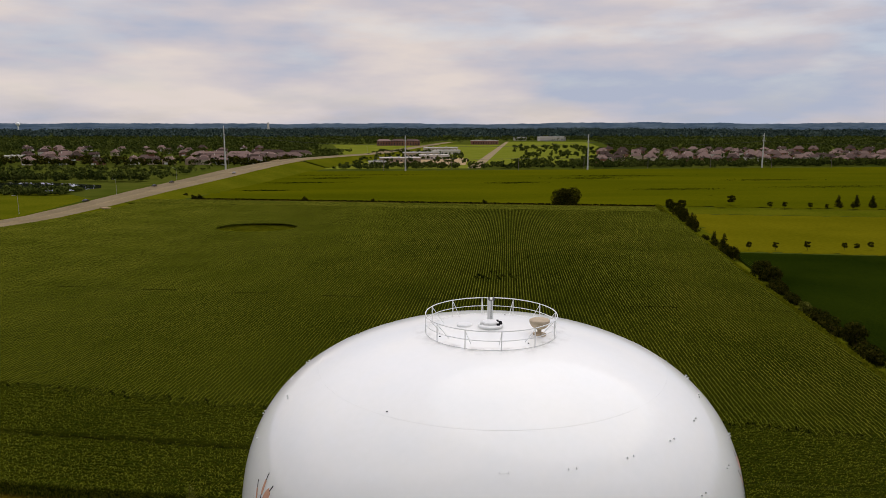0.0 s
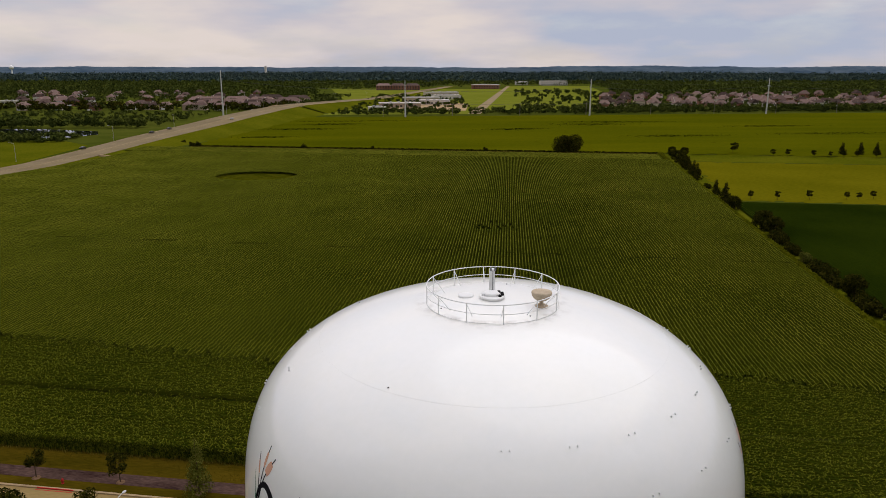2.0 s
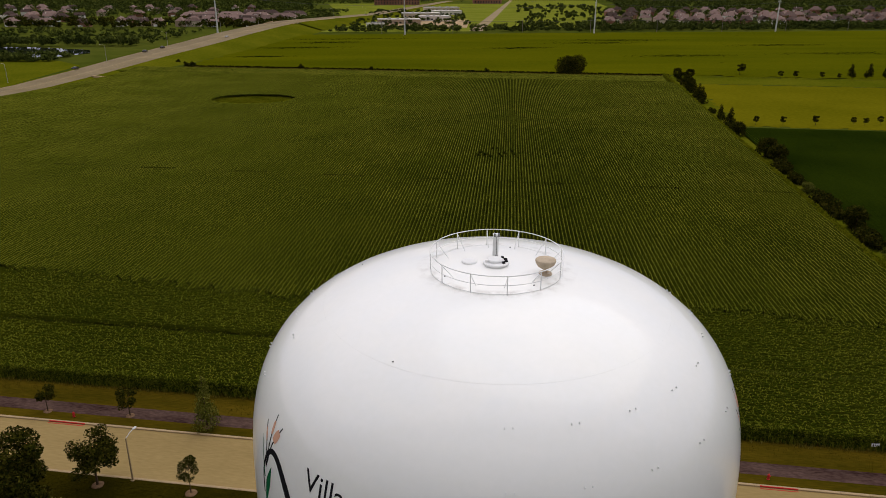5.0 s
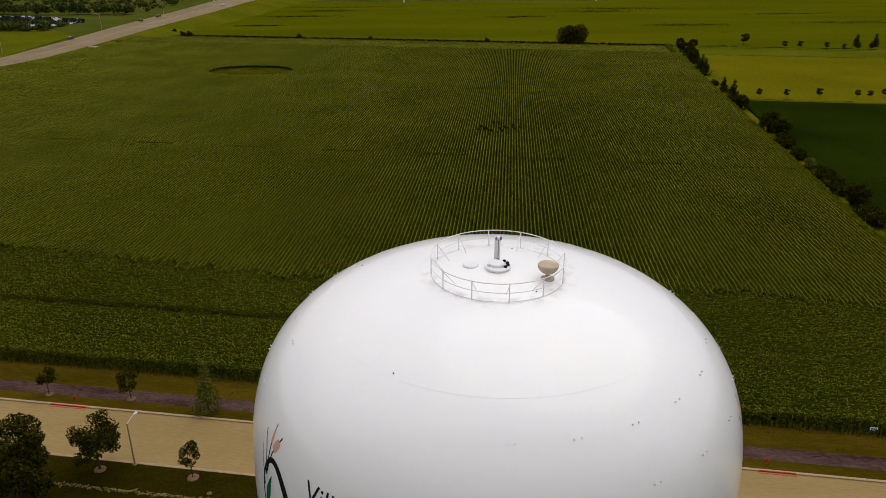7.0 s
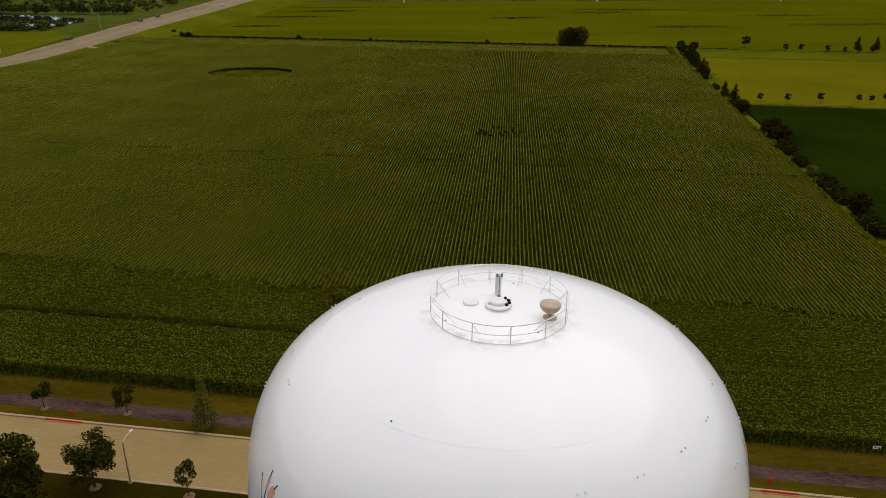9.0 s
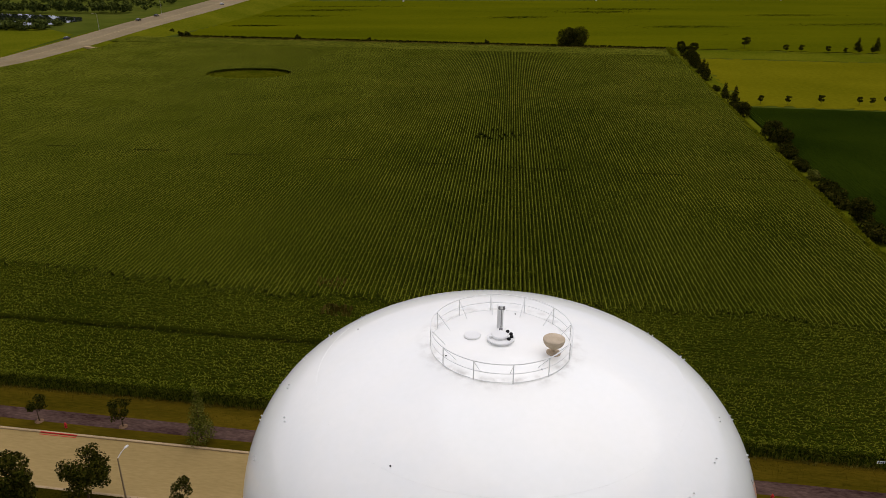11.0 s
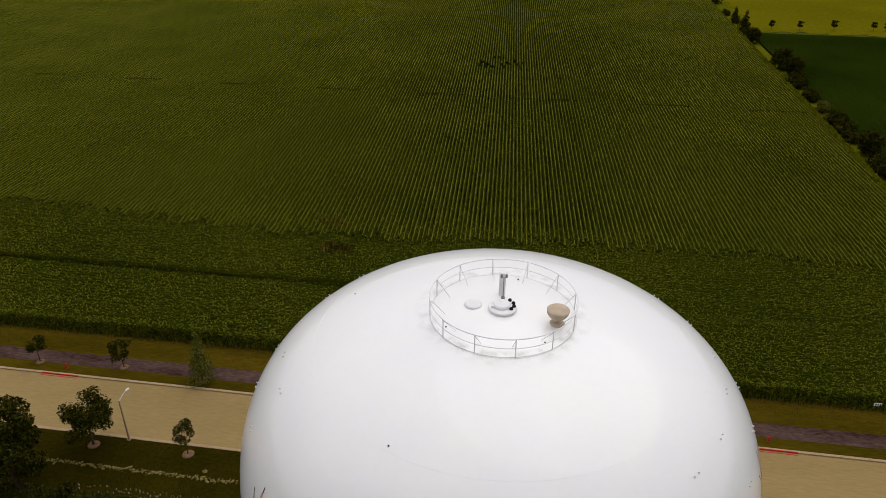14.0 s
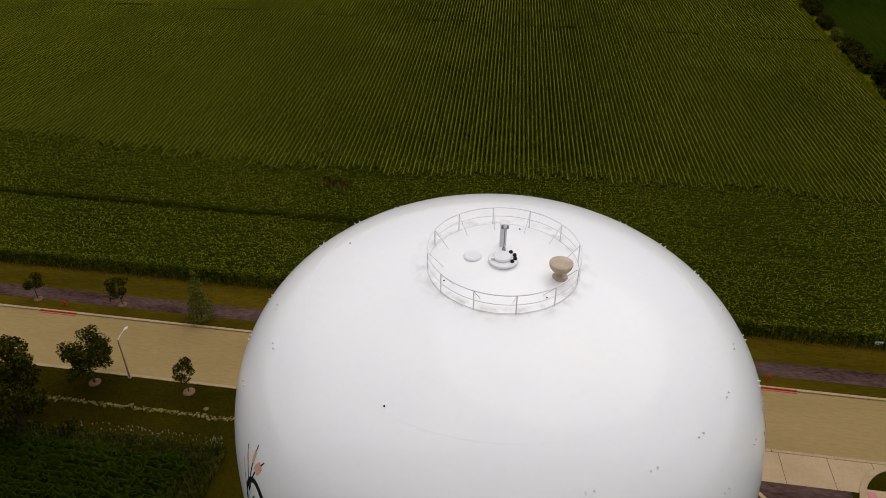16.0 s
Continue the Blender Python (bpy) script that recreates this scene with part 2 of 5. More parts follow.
FLAT_ROOF = material("pale flat roof", (0.50, 0.46, 0.42), (0.64, 0.60, 0.55), 0.05, 0.8)
GLASS_DARK = material("dark window glass", (0.02, 0.022, 0.026), (0.04, 0.045, 0.05), 1.0, 0.12, spec=0.6)
# The hills' haze is put into their blue colour and a faint emission.
HILL = material("haze blue glowing hills", (0.045, 0.075, 0.120), (0.120, 0.155, 0.200), 0.006, 1.0, 0.0, 0.03, streak=(1, 1, 8))
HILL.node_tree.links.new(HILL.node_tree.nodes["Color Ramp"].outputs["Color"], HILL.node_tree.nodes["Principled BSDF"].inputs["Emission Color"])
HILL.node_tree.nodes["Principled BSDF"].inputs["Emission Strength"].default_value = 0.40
WATER = material("pond water", (0.012, 0.016, 0.012), (0.02, 0.024, 0.018), 0.05, 0.04, 0.04, 0.6, spec=0.5)
STONE = material("pale gravel", (0.09, 0.075, 0.02), (0.21, 0.17, 0.06), 1.5, 0.9, 0.5, 9.0, by_object=0.6)
FLOWER = material("white flower heads", (0.50, 0.48, 0.38), (0.66, 0.64, 0.54), 2.0, 0.8)
CAR_DARK = material("dark car paint", (0.014, 0.015, 0.018), (0.02, 0.021, 0.025), 1.0, 0.2, spec=0.6)
CAR_PALE = material("silver car paint", (0.40, 0.40, 0.40), (0.48, 0.48, 0.48), 1.0, 0.25, metal=0.4)
WIRE = material("power line wire", (0.10, 0.10, 0.10), (0.14, 0.14, 0.14), 1.0, 0.5)


# ---- mesh helpers ----
def put(name, mesh, mat, parent=None, label=""):
    if mat and not mesh.materials:
        mesh.materials.append(mat)
    ob = new(name, mesh)
    ob.parent = parent
    if label:
        tagged(ob, label)
    return ob


def part(name, bm, mat, parent=None, label="", smooth=False):
    me = bpy.data.meshes.new(name)
    bmesh.ops.recalc_face_normals(bm, faces=bm.faces)
    bm.to_mesh(me)
    bm.free()
    if smooth:
        me.polygons.foreach_set("use_smooth", [True] * len(me.polygons))
    return put(name, me, mat, parent, label)


def bulk(name, verts, faces, mat, parent=None, smooth=False):
    """A large mesh from arrays: verts (n, 3), faces (m, k)."""
    verts, faces = np.asarray(verts, np.float32), np.asarray(faces, np.int32)
    me = bpy.data.meshes.new(name)
    k = faces.shape[1]
    me.vertices.add(len(verts))
    me.vertices.foreach_set("co", verts.ravel())
    me.loops.add(faces.size)
    me.loops.foreach_set("vertex_index", faces.ravel())
    me.polygons.add(len(faces))
    me.polygons.foreach_set("loop_start", np.arange(0, faces.size, k, dtype=np.int32))
    me.update(calc_edges=True)
    if smooth:
        me.polygons.foreach_set("use_smooth", np.ones(len(faces), bool))
    return put(name, me, mat, parent)


def empty(name, m=None):
    ob = new(name)
    ob.empty_display_size = 0.3
    if m is not None:
        ob.matrix_world = m
    return ob


def add_box(bm, x0, x1, y0, y1, z0, z1, bevel=0.0):
    vs = [bm.verts.new((x, y, z)) for x in (x0, x1) for y in (y0, y1) for z in (z0, z1)]
    fs = [bm.faces.new([vs[i] for i in f]) for f in ((0, 1, 3, 2), (4, 6, 7, 5), (0, 4, 5, 1), (2, 3, 7, 6), (0, 2, 6, 4), (1, 5, 7, 3))]
    if bevel:
        bmesh.ops.bevel(bm, geom=list({e for f in fs for e in f.edges}), offset=bevel, segments=2, affect="EDGES")
    return bm


def add_tube(bm, a, b, r0, r1=None, sides=8):
    a, b = Vector(a), Vector(b)
    r1 = r0 if r1 is None else r1
    q = (b - a).to_track_quat("Z", "Y").to_matrix()
    rings = []
    for p, r in ((a, r0), (b, r1)):
        rings.append([bm.verts.new(p + q @ Vector((r * math.cos(2 * math.pi * i / sides), r * math.sin(2 * math.pi * i / sides), 0))) for i in range(sides)])
    for i in range(sides):
        bm.faces.new((rings[0][i], rings[0][(i + 1) % sides], rings[1][(i + 1) % sides], rings[1][i]))
    bm.faces.new(rings[0][::-1])
    bm.faces.new(rings[1])
    return bm


def lathe(bm, profile, sides=24, centre=(0, 0, 0)):
    """Turns a profile of (radius, height) round the vertical."""
    rings = []
    for r, z in profile:
        if r < 1e-6:
            rings.append([bm.verts.new((centre[0], centre[1], centre[2] + z))])
        else:
            rings.append([bm.verts.new((centre[0] + r * math.cos(2 * math.pi * i / sides), centre[1] + r * math.sin(2 * math.pi * i / sides), centre[2] + z)) for i in range(sides)])
    for a, b in zip(rings, rings[1:]):
        for i in range(sides):
            j = (i + 1) % sides
            f = [a[i % len(a)], a[j % len(a)], b[j % len(b)], b[i % len(b)]]
            f = list(dict.fromkeys(f))
            if len(f) > 2:
                bm.faces.new(f)
    return bm


def add_hoop(bm, radius, z, thick, sides=72, ring=6, a0=0.0, a1=360.0):
    full = a1 - a0 >= 360
    n = sides if full else sides + 1
    rows = []
    for i in range(n):
        a = radians(a0 + (a1 - a0) * i / sides)
        rows.append([bm.verts.new(((radius + thick * math.cos(b)) * math.cos(a), (radius + thick * math.cos(b)) * math.sin(a), z + thick * math.sin(b))) for b in [2 * math.pi * k / ring for k in range(ring)]])
    for i in range(sides):
        p, q = rows[i], rows[(i + 1) % n]
        for k in range(ring):
            bm.faces.new((p[k], q[k], q[(k + 1) % ring], p[(k + 1) % ring]))
    return bm


# ---- plan: u runs along the street, v across it ----
STREET, ROW = 8.7, 5.5
CS, SN = math.cos(radians(STREET)), math.sin(radians(STREET))


def plan(u, v, z=0.0):
    return Vector((u * CS + v * SN, -u * SN + v * CS, z))


def plan_pose(u, v, z=0.0, turn=0.0, size=1.0):
    return Matrix.Translation(plan(u, v, z)) @ pose(0, 0, 0, 0, 0, turn - STREET) @ Matrix.Diagonal((size, size, size, 1))


def sheet(name, corners, z, mat, thick=0.0, step=0.0, rough=0.0):
    """A flat patch of ground with the given corners in world x, y."""
    bm = bmesh.new()
    f = bm.faces.new([bm.verts.new((x, y, z)) for x, y in corners])
    if thick:
        out = bmesh.ops.extrude_face_region(bm, geom=[f])
        for g in out["geom"]:
            if isinstance(g, bmesh.types.BMVert):
                g.co.z += thick
    return part(name, bm, mat)


def grid_sheet(name, us, vs, height, mat):
    """A sheet in plan coordinates whose height is height(x, y)."""
    V = []
    for v in vs:
        for u in us:
            p = plan(u, v)
            V.append((p.x, p.y, height(p.x, p.y)))
    n = len(us)
    F = [(j * n + i, j * n + i + 1, (j + 1) * n + i + 1, (j + 1) * n + i) for j in range(len(vs) - 1) for i in range(n - 1)]
    return bulk(name, V, F, mat)

# ---- ground ----
def ring_disc(name, radius, z, mat, rings=24, sides=96):
    bm = bmesh.new()
    lathe(bm, [(0, z)] + [(radius * (k / rings) ** 2, z) for k in range(1, rings + 1)], sides)
    return part(name, bm, mat)


tagged(ring_disc("ground", 4880, -0.06, LAND), "flat green farmland reaching to the horizon", "ground", kind="structure")


def plan_slab(name, u0, u1, v0, v1, z0, z1, mat, label, category, kind="structure", bevel=0.0):
    bm = add_box(bmesh.new(), u0, u1, v0, v1, z0, z1, bevel)
    ob = part(name, bm, mat)
    ob.matrix_world = pose(0, 0, 0, 0, 0, -STREET)
    return tagged(ob, label, category, kind=kind)


plan_slab("ground_verge_south", -260, 260, -70, 24.25, -0.05, 0.13, GRASS, "rough mown grass beside the street and tower", "grass")
plan_slab("ground_verge_north", -260, 260, 33.75, 43.5, -0.05, 0.13, VERGE, "dry mown grass verge beside the corn field", "grass")
plan_slab("road_street", -260, 260, 24.68, 33.32, -0.05, 0.02, CONCRETE, "tan concrete street with worn tyre tracks", "road")
plan_slab("path_asphalt", -260, 260, 35.35, 37.65, 0.0, 0.136, PATH_ASPHALT, "weathered purple grey asphalt footpath in the grass", "path")

# kerbs in cast lengths
kerb_bm = bmesh.new()
add_box(kerb_bm, 0.01, 2.99, 0.0, 0.36, -0.05, 0.16, 0.02)
kerb_mesh = part("kerb_stone", kerb_bm, KERB)
kerb_data = kerb_mesh.data
bpy.data.objects.remove(kerb_mesh)
for kerb_name, kerb_v in (("kerb_north", 33.33), ("kerb_south", 24.255)):
    kerb_root = tagged(empty(kerb_name, plan_pose(0, kerb_v)), "pale cast concrete kerb along the street", "kerb", kind="structure")
    for i in range(-30, 26):
        stone = put("kerb_stone", kerb_data, None, kerb_root)
        stone.location = (3.0 * i, 0, 0)


# ---- water tower ----
AX, AY, Z_TOP, TANK_R, TANK_H = -0.01, -0.6, 38.25, 13.43, 13.1
ZC = Z_TOP - TANK_H


def tank_r(z):
    return TANK_R * math.sqrt(max(0.0, 1 - abs((z - ZC) / TANK_H) ** 4))


def tank_z(r):
    return ZC + TANK_H * (1 - (r / TANK_R) ** 2) ** 0.25


tower = tagged(empty("water_tower", pose(AX, AY, 0)), "huge white painted steel water tower with cattail logo", "water tower")
prof = [(r, tank_z(r)) for r in np.concatenate([[0.0], np.linspace(0.5, 11.5, 26)])]
prof += [(tank_r(z), z) for z in np.linspace(tank_z(11.7), ZC - 1.0, 34)]
prof += [(13.3 - 8.3 * s ** 1.6, ZC - 1.6 - 8.0 * s) for s in np.linspace(0.0, 1, 14)]
tank = part("tank", lathe(bmesh.new(), prof, 144), TANK_PAINT, tower, "glossy white painted tank", smooth=True)
part("pedestal", lathe(bmesh.new(), [(4.9, ZC - 9.5), (4.5, 10.0), (4.6, 4.0), (6.6, 0.4), (6.6, 0.1)], 64), TANK_PAINT, tower, smooth=True)
part("weld_seam", add_hoop(bmesh.new(), 9.2, tank_z(9.2) + 0.001, 0.004, 144, 6), TANK_PAINT, tower)

lug_bm = add_box(bmesh.new(), -0.04, 0.04, -0.016, 0.016, -0.05, 0.09, 0.008)
lug_ob = part("lug", lug_bm, RAIL_PAINT)
lug_data = lug_ob.data
bpy.data.objects.remove(lug_ob)
for lug_z in (35.25, 33.3):
    slope = math.degrees(math.atan2(tank_r(lug_z - 0.1) - tank_r(lug_z + 0.1), 0.2))
    for k in range(24):
        for side in (-0.17, 0.17):
            if 95 < 31.5 + 14.9 * k < 165:
                continue
            a = math.radians(-31.5 - 14.9 * k) + side / tank_r(lug_z)
            lug = put("lug", lug_data, None, tower)
            lug.matrix_local = Matrix.Translation((tank_r(lug_z) * math.cos(a), tank_r(lug_z) * math.sin(a), lug_z)) @ Matrix.Rotation(a, 4, "Z") @ pose(0, 0, 0, 0, 90 - slope, 0)

# railing on the crown
RAIL_R, RAIL_Z = 3.5, tank_z(3.5)
railing = part("railing", add_hoop(bmesh.new(), RAIL_R, RAIL_Z + 1.0, 0.027, 96, 8), RAIL_PAINT, tower, "white guard railing")
railing.location = (0, -0.2, -0.03)
part("mid_rail", add_hoop(bmesh.new(), RAIL_R, RAIL_Z + 0.52, 0.02, 96, 6), RAIL_PAINT, railing)
part("toe_rail", add_hoop(bmesh.new(), RAIL_R, RAIL_Z + 0.05, 0.02, 96, 6), RAIL_PAINT, railing)
for k in range(12):
    a = radians(-115.5 + 30 * k)
    c, s = math.cos(a), math.sin(a)
    part("post", add_tube(bmesh.new(), (RAIL_R * c, RAIL_R * s, RAIL_Z - 0.03), (RAIL_R * c, RAIL_R * s, RAIL_Z + 1.0), 0.027), RAIL_PAINT, railing)
    ri = RAIL_R - 0.75
    part("brace", add_tube(bmesh.new(), (ri * c, ri * s, tank_z(ri) - 0.02), (RAIL_R * c, RAIL_R * s, RAIL_Z + 0.95), 0.017, sides=6), RAIL_PAINT, railing)

# hatch, vent, beacon and dish on the crown
roof_z = Z_TOP - 0.02
hatch = part("hatch", lathe(bmesh.new(), [(0, 0.16), (0.66, 0.16), (0.69, 0.13), (0.69, 0.07), (0.64, 0.06), (0.64, -0.02), (0, -0.02)], 40, (-0.02, -0.2, roof_z)), RAIL_PAINT, tower, "round white flanged roof hatch")
part("hatch_cover", lathe(bmesh.new(), [(0, 0.32), (0.38, 0.30), (0.43, 0.25), (0.43, 0.15), (0, 0.15)], 32, (-0.06, -0.12, roof_z)), RAIL_PAINT, hatch)
part("hatch_knob", lathe(bmesh.new(), [(0, 0.30), (0.07, 0.29), (0.08, 0.16), (0, 0.16)], 12, (-0.52, -0.28, roof_z)), RAIL_PAINT, hatch)
for k, px, py in ((0, 0.37, 0.30), (1, 0.52, 0.05), (2, 0.52, -0.22), (3, 0.37, -0.45)):
    part("cable_port", lathe(bmesh.new(), [(0, 0.25), (0.075, 0.25), (0.09, 0.22), (0.09, -0.01), (0, -0.01)], 16, (px, py, roof_z)), DARK_RUBBER, hatch, "black rubber cable port")
part("vent_cap", lathe(bmesh.new(), [(0, 0.12), (0.38, 0.11), (0.43, 0.07), (0.43, -0.04), (0, -0.04)], 32, (-1.40, 0.22, tank_z(1.45) - 0.02)), RAIL_PAINT, tower, "low round white vent cap")
part("cabinet", add_box(bmesh.new(), -0.10, 0.20, 1.0, 1.3, roof_z - 0.05, roof_z + 1.25, 0.03), RAIL_PAINT, tower, "upright white equipment cabinet")
beacon = part("beacon_mast", add_tube(bmesh.new(), (0.06, 0.62, roof_z + 0.1), (0.06, 0.62, roof_z + 1.26), 0.022), GREY_METAL, tower, "grey mast with two obstruction lights")
part("mast_foot", lathe(bmesh.new(), [(0, 0.2), (0.09, 0.18), (0.1, 0.0), (0, 0.0)], 12, (0.06, 0.62, roof_z)), GREY_METAL, beacon)
arm_bm = add_tube(bmesh.new(), (-0.06, 0.62, roof_z + 1.26), (0.18, 0.62, roof_z + 1.26), 0.02)
part("crossarm", arm_bm, GREY_METAL, beacon)
for bx in (-0.06, 0.18):
    part("beacon_light", lathe(bmesh.new(), [(0, 0.20), (0.045, 0.18), (0.055, 0.1), (0.055, 0.03), (0.03, 0.0), (0, 0.0)], 12, (bx, 0.62, roof_z + 1.26)), GREY_METAL, beacon, "small domed warning light")
DX, DY = 2.46, -1.2
dz = tank_z(math.hypot(DX, DY))
dish = part("antenna_dish", lathe(bmesh.new(), [(0, 0.80), (0.50, 0.80), (0.53, 0.775), (0.53, 0.70), (0.50, 0.58), (0.42, 0.45), (0.28, 0.34), (0.12, 0.28), (0, 0.28)], 40, (DX, DY, dz)), DISH_TAN, tower, "tan shrouded antenna dish facing up", smooth=True)
part("dish_stem", lathe(bmesh.new(), [(0.11, 0.29), (0.10, 0.10), (0.22, 0.07), (0.34, 0.05), (0.36, 0.0), (0.36, -0.1)], 24, (DX, DY, dz)), DISH_TAN, dish)
for k, (r, a) in enumerate(((3.15, -57), (2.92, 69.5), (3.1, -152), (8.2, 156), (9.0, -124.5))):
    part("roof_bolt", lathe(bmesh.new(), [(0, 0.04), (0.035, 0.03), (0.04, -0.01), (0, -0.01)], 10, (r * math.cos(radians(a)), r * math.sin(radians(a)), tank_z(r))), DARK_RUBBER, tower)


# painted logo, laid on the steel
def meridian():
    pts = [(tank_r(z), z) for z in np.linspace(24.0, 36.5, 500)]
    s = [0.0]
    for p, q in zip(pts, pts[1:]):
        s.append(s[-1] + math.hypot(q[0] - p[0], q[1] - p[1]))
    return np.array(s), np.array([p[0] for p in pts]), np.array([p[1] for p in pts])


M_S, M_R, M_Z = meridian()


def on_tank(x, s, phi0, lift=0.006):
    """A point x metres along the tank and s metres up its side from z = 31, seen from the bearing phi0."""
    k = float(np.interp(31.0, M_Z, M_S)) + s
    r, z = float(np.interp(k, M_S, M_R)), float(np.interp(k, M_S, M_Z))
    a = radians(phi0) + x / 12.9
    return ((r + lift) * math.cos(a), (r + lift) * math.sin(a), z + lift * 0.5)


def stroke(name, pts, widths, mat, phi0, parent, lift=0.006):
    """A painted band along points (x, s), with a width at each."""
    bm = bmesh.new()
    rows = []
    for i, (p, w) in enumerate(zip(pts, widths)):
        a, b = Vector(pts[max(0, i - 1)]), Vector(pts[min(len(pts) - 1, i + 1)])
        n = (b - a).normalized()
        n = Vector((-n.y, n.x)) * w / 2
        rows.append([bm.verts.new(on_tank(p[0] + n.x * f, p[1] + n.y * f, phi0, lift)) for f in (-1, -0.33, 0.33, 1)])
    for p, q in zip(rows, rows[1:]):
        for k in range(3):
            bm.faces.new((p[k], p[k + 1], q[k + 1], q[k]))
    return part(name, bm, mat, parent)


def smooth_curve(pts, n=24):
    out = []
    for i in range(n + 1):
        t = i / n * (len(pts) - 1)
        k = min(int(t), len(pts) - 2)
        f = t - k
        p0, p1, p2, p3 = (Vector(pts[max(0, min(len(pts) - 1, j))]) for j in (k - 1, k, k + 1, k + 2))
        out.append(tuple(0.5 * ((2 * p1) + (p2 - p0) * f + (2 * p0 - 5 * p1 + 4 * p2 - p3) * f * f + (3 * p1 - p0 - 3 * p2 + p3) * f ** 3)))
    return out


def logo(phi0, parent):
    """Three cattails over a large black loop; x = 0 is the root of the stems."""
    arch = smooth_curve([(-0.15, -2.1), (-0.30, -0.9), (-0.02, 0.05), (0.55, 0.50), (1.30, 0.28), (2.15, -0.6), (2.95, -2.0), (3.2, -3.8)], 48)
    loop = stroke("logo_loop", arch, [0.14 + 0.34 * min(1.0, (i / 34) ** 1.5) for i in range(49)], BLACK_PAINT, phi0, parent)
    for x0, top, head, w in (((0.0, -0.6), (-0.72, 1.55), 0.62, 0.17), ((0.05, -0.5), (0.16, 2.25), 0.70, 0.22), ((0.10, -0.3), (0.98, 1.95), 0.72, 0.46)):
        stem = smooth_curve([x0, (x0[0] + (top[0] - x0[0]) * 0.32, x0[1] + (top[1] - x0[1]) * 0.5), top], 20)
        stroke("cattail_stem", stem, [0.10 - 0.03 * i / 20 for i in range(21)], BLACK_PAINT, phi0, loop, 0.007)
        d = (Vector(top) - Vector(stem[14])).normalized()
        a = Vector(top) - d * (head + 0.36)
        hp = [tuple(a + d * head * i / 12) for i in range(13)]
        stroke("cattail_head", hp, [w * (0.45 + 0.55 * math.sin(math.pi * (i + 1) / 14) ** 0.5) for i in range(13)], TAN_PAINT, phi0, loop, 0.010)
    stroke("reed_leaf", smooth_curve([(-0.1, -1.2), (-0.5, -0.2), (-0.85, 0.7)], 16), [0.12 - 0.10 * i / 16 for i in range(17)], GREEN_PAINT, phi0, loop)
    stroke("reed_leaf", smooth_curve([(0.0, -2.6), (0.35, -1.2), (0.62, -0.25)], 16), [0.5 - 0.46 * abs(i / 16 - 0.45) * 2 for i in range(17)], GREEN_PAINT, phi0, loop)


logo(-149.0, tower)
logo(-21.0, tower)


def lettering(text, size, phi0, x0, s0, parent):
    font = bpy.data.curves.new("lettering", "FONT")
    font.body, font.size, font.resolution_u = text, size, 4
    ob = new("lettering", font)
    me = bpy.data.meshes.new_from_object(ob.evaluated_get(bpy.context.evaluated_depsgraph_get()))
    bpy.data.objects.remove(ob)
    bm = bmesh.new()
    bm.from_mesh(me)
    bmesh.ops.subdivide_edges(bm, edges=[e for e in bm.edges if e.calc_length() > 0.25], cuts=3)
    bmesh.ops.triangulate(bm, faces=bm.faces)
    for v in bm.verts:
        v.co = on_tank(x0 + v.co.x, s0 + v.co.y, phi0, 0.012)
    return part("lettering", bm, BLACK_PAINT, parent, "black painted word Village")


lettering("Village", 1.45, -133.6, 0.0, 0.28, tower)


# ---- corn ----
FIELD_NEAR, FIELD_FAR, FIELD_RIGHT = 42.6, 362.0, 66.8
EDGE = [65.6, 65.6, 65.6, 65.8, 66.2, 67.0]
HEAD_V = 76.0
RC, RS = math.cos(radians(ROW)), math.sin(radians(ROW))
rng = np.random.default_rng(7)


def hwy_x(y):
    return np.interp(y, [-400, 100, 260, 302, 333, 385, 453, 545, 614, 705, 785, 892, 1071, 1421], [-330, -247, -222, -210, -200, -193, -185, -173, -167, -161, -153, -129, -84, -42])


def row_mesh(name, groups, height, width, mat, top_mat, jag):
    """Rows of crop as jagged ridges with paler tops. groups: (rows, along, across, step); a row: start, count."""
    VV, FF, MM, base = [], [], [], 0
    for P, D, N, step, rag, crest in groups:
        for (x, y), n in P:
            k = np.arange(n)
            t = rng.normal(0, 0.02, n) if crest else rng.normal(0, 0.07 * rag, n)
            wl, wr = width + rng.normal(0, 0.06 * rag, n), width + rng.normal(0, 0.06 * rag, n)
            cx, cy = x + D[0] * step * k, y + D[1] * step * k
            top = height + rng.normal(0, 0.07 if crest else jag * rag, n)
            sh = top - rng.uniform(0.03, 0.12, n)
            ws = rng.uniform(0.03, 0.11, n) * (1.0 + 0.75 * np.clip((cx * SN + cy * CS - 110) / 170, 0, 1))
            low = np.full(n, height * 0.66) + rng.normal(0, 0.08 * rag, n)
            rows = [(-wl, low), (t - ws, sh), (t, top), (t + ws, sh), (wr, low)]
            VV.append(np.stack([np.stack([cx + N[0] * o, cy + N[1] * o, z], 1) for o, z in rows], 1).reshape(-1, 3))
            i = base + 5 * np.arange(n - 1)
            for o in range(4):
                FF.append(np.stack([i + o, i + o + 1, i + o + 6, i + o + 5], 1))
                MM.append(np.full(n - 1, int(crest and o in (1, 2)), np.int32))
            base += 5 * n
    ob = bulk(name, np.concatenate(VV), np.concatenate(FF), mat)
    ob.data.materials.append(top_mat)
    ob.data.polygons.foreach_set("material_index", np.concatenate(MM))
    return ob


def field_right(v):
    return np.interp(v, [43, 75, 120, 190, 250, 400], EDGE)


def inside(u, v, x, y):
    return (u < field_right(v)) & (v < FIELD_FAR) & (x > hwy_x(y) + 9) & (x > -0.68 * (y + 40) - 25)


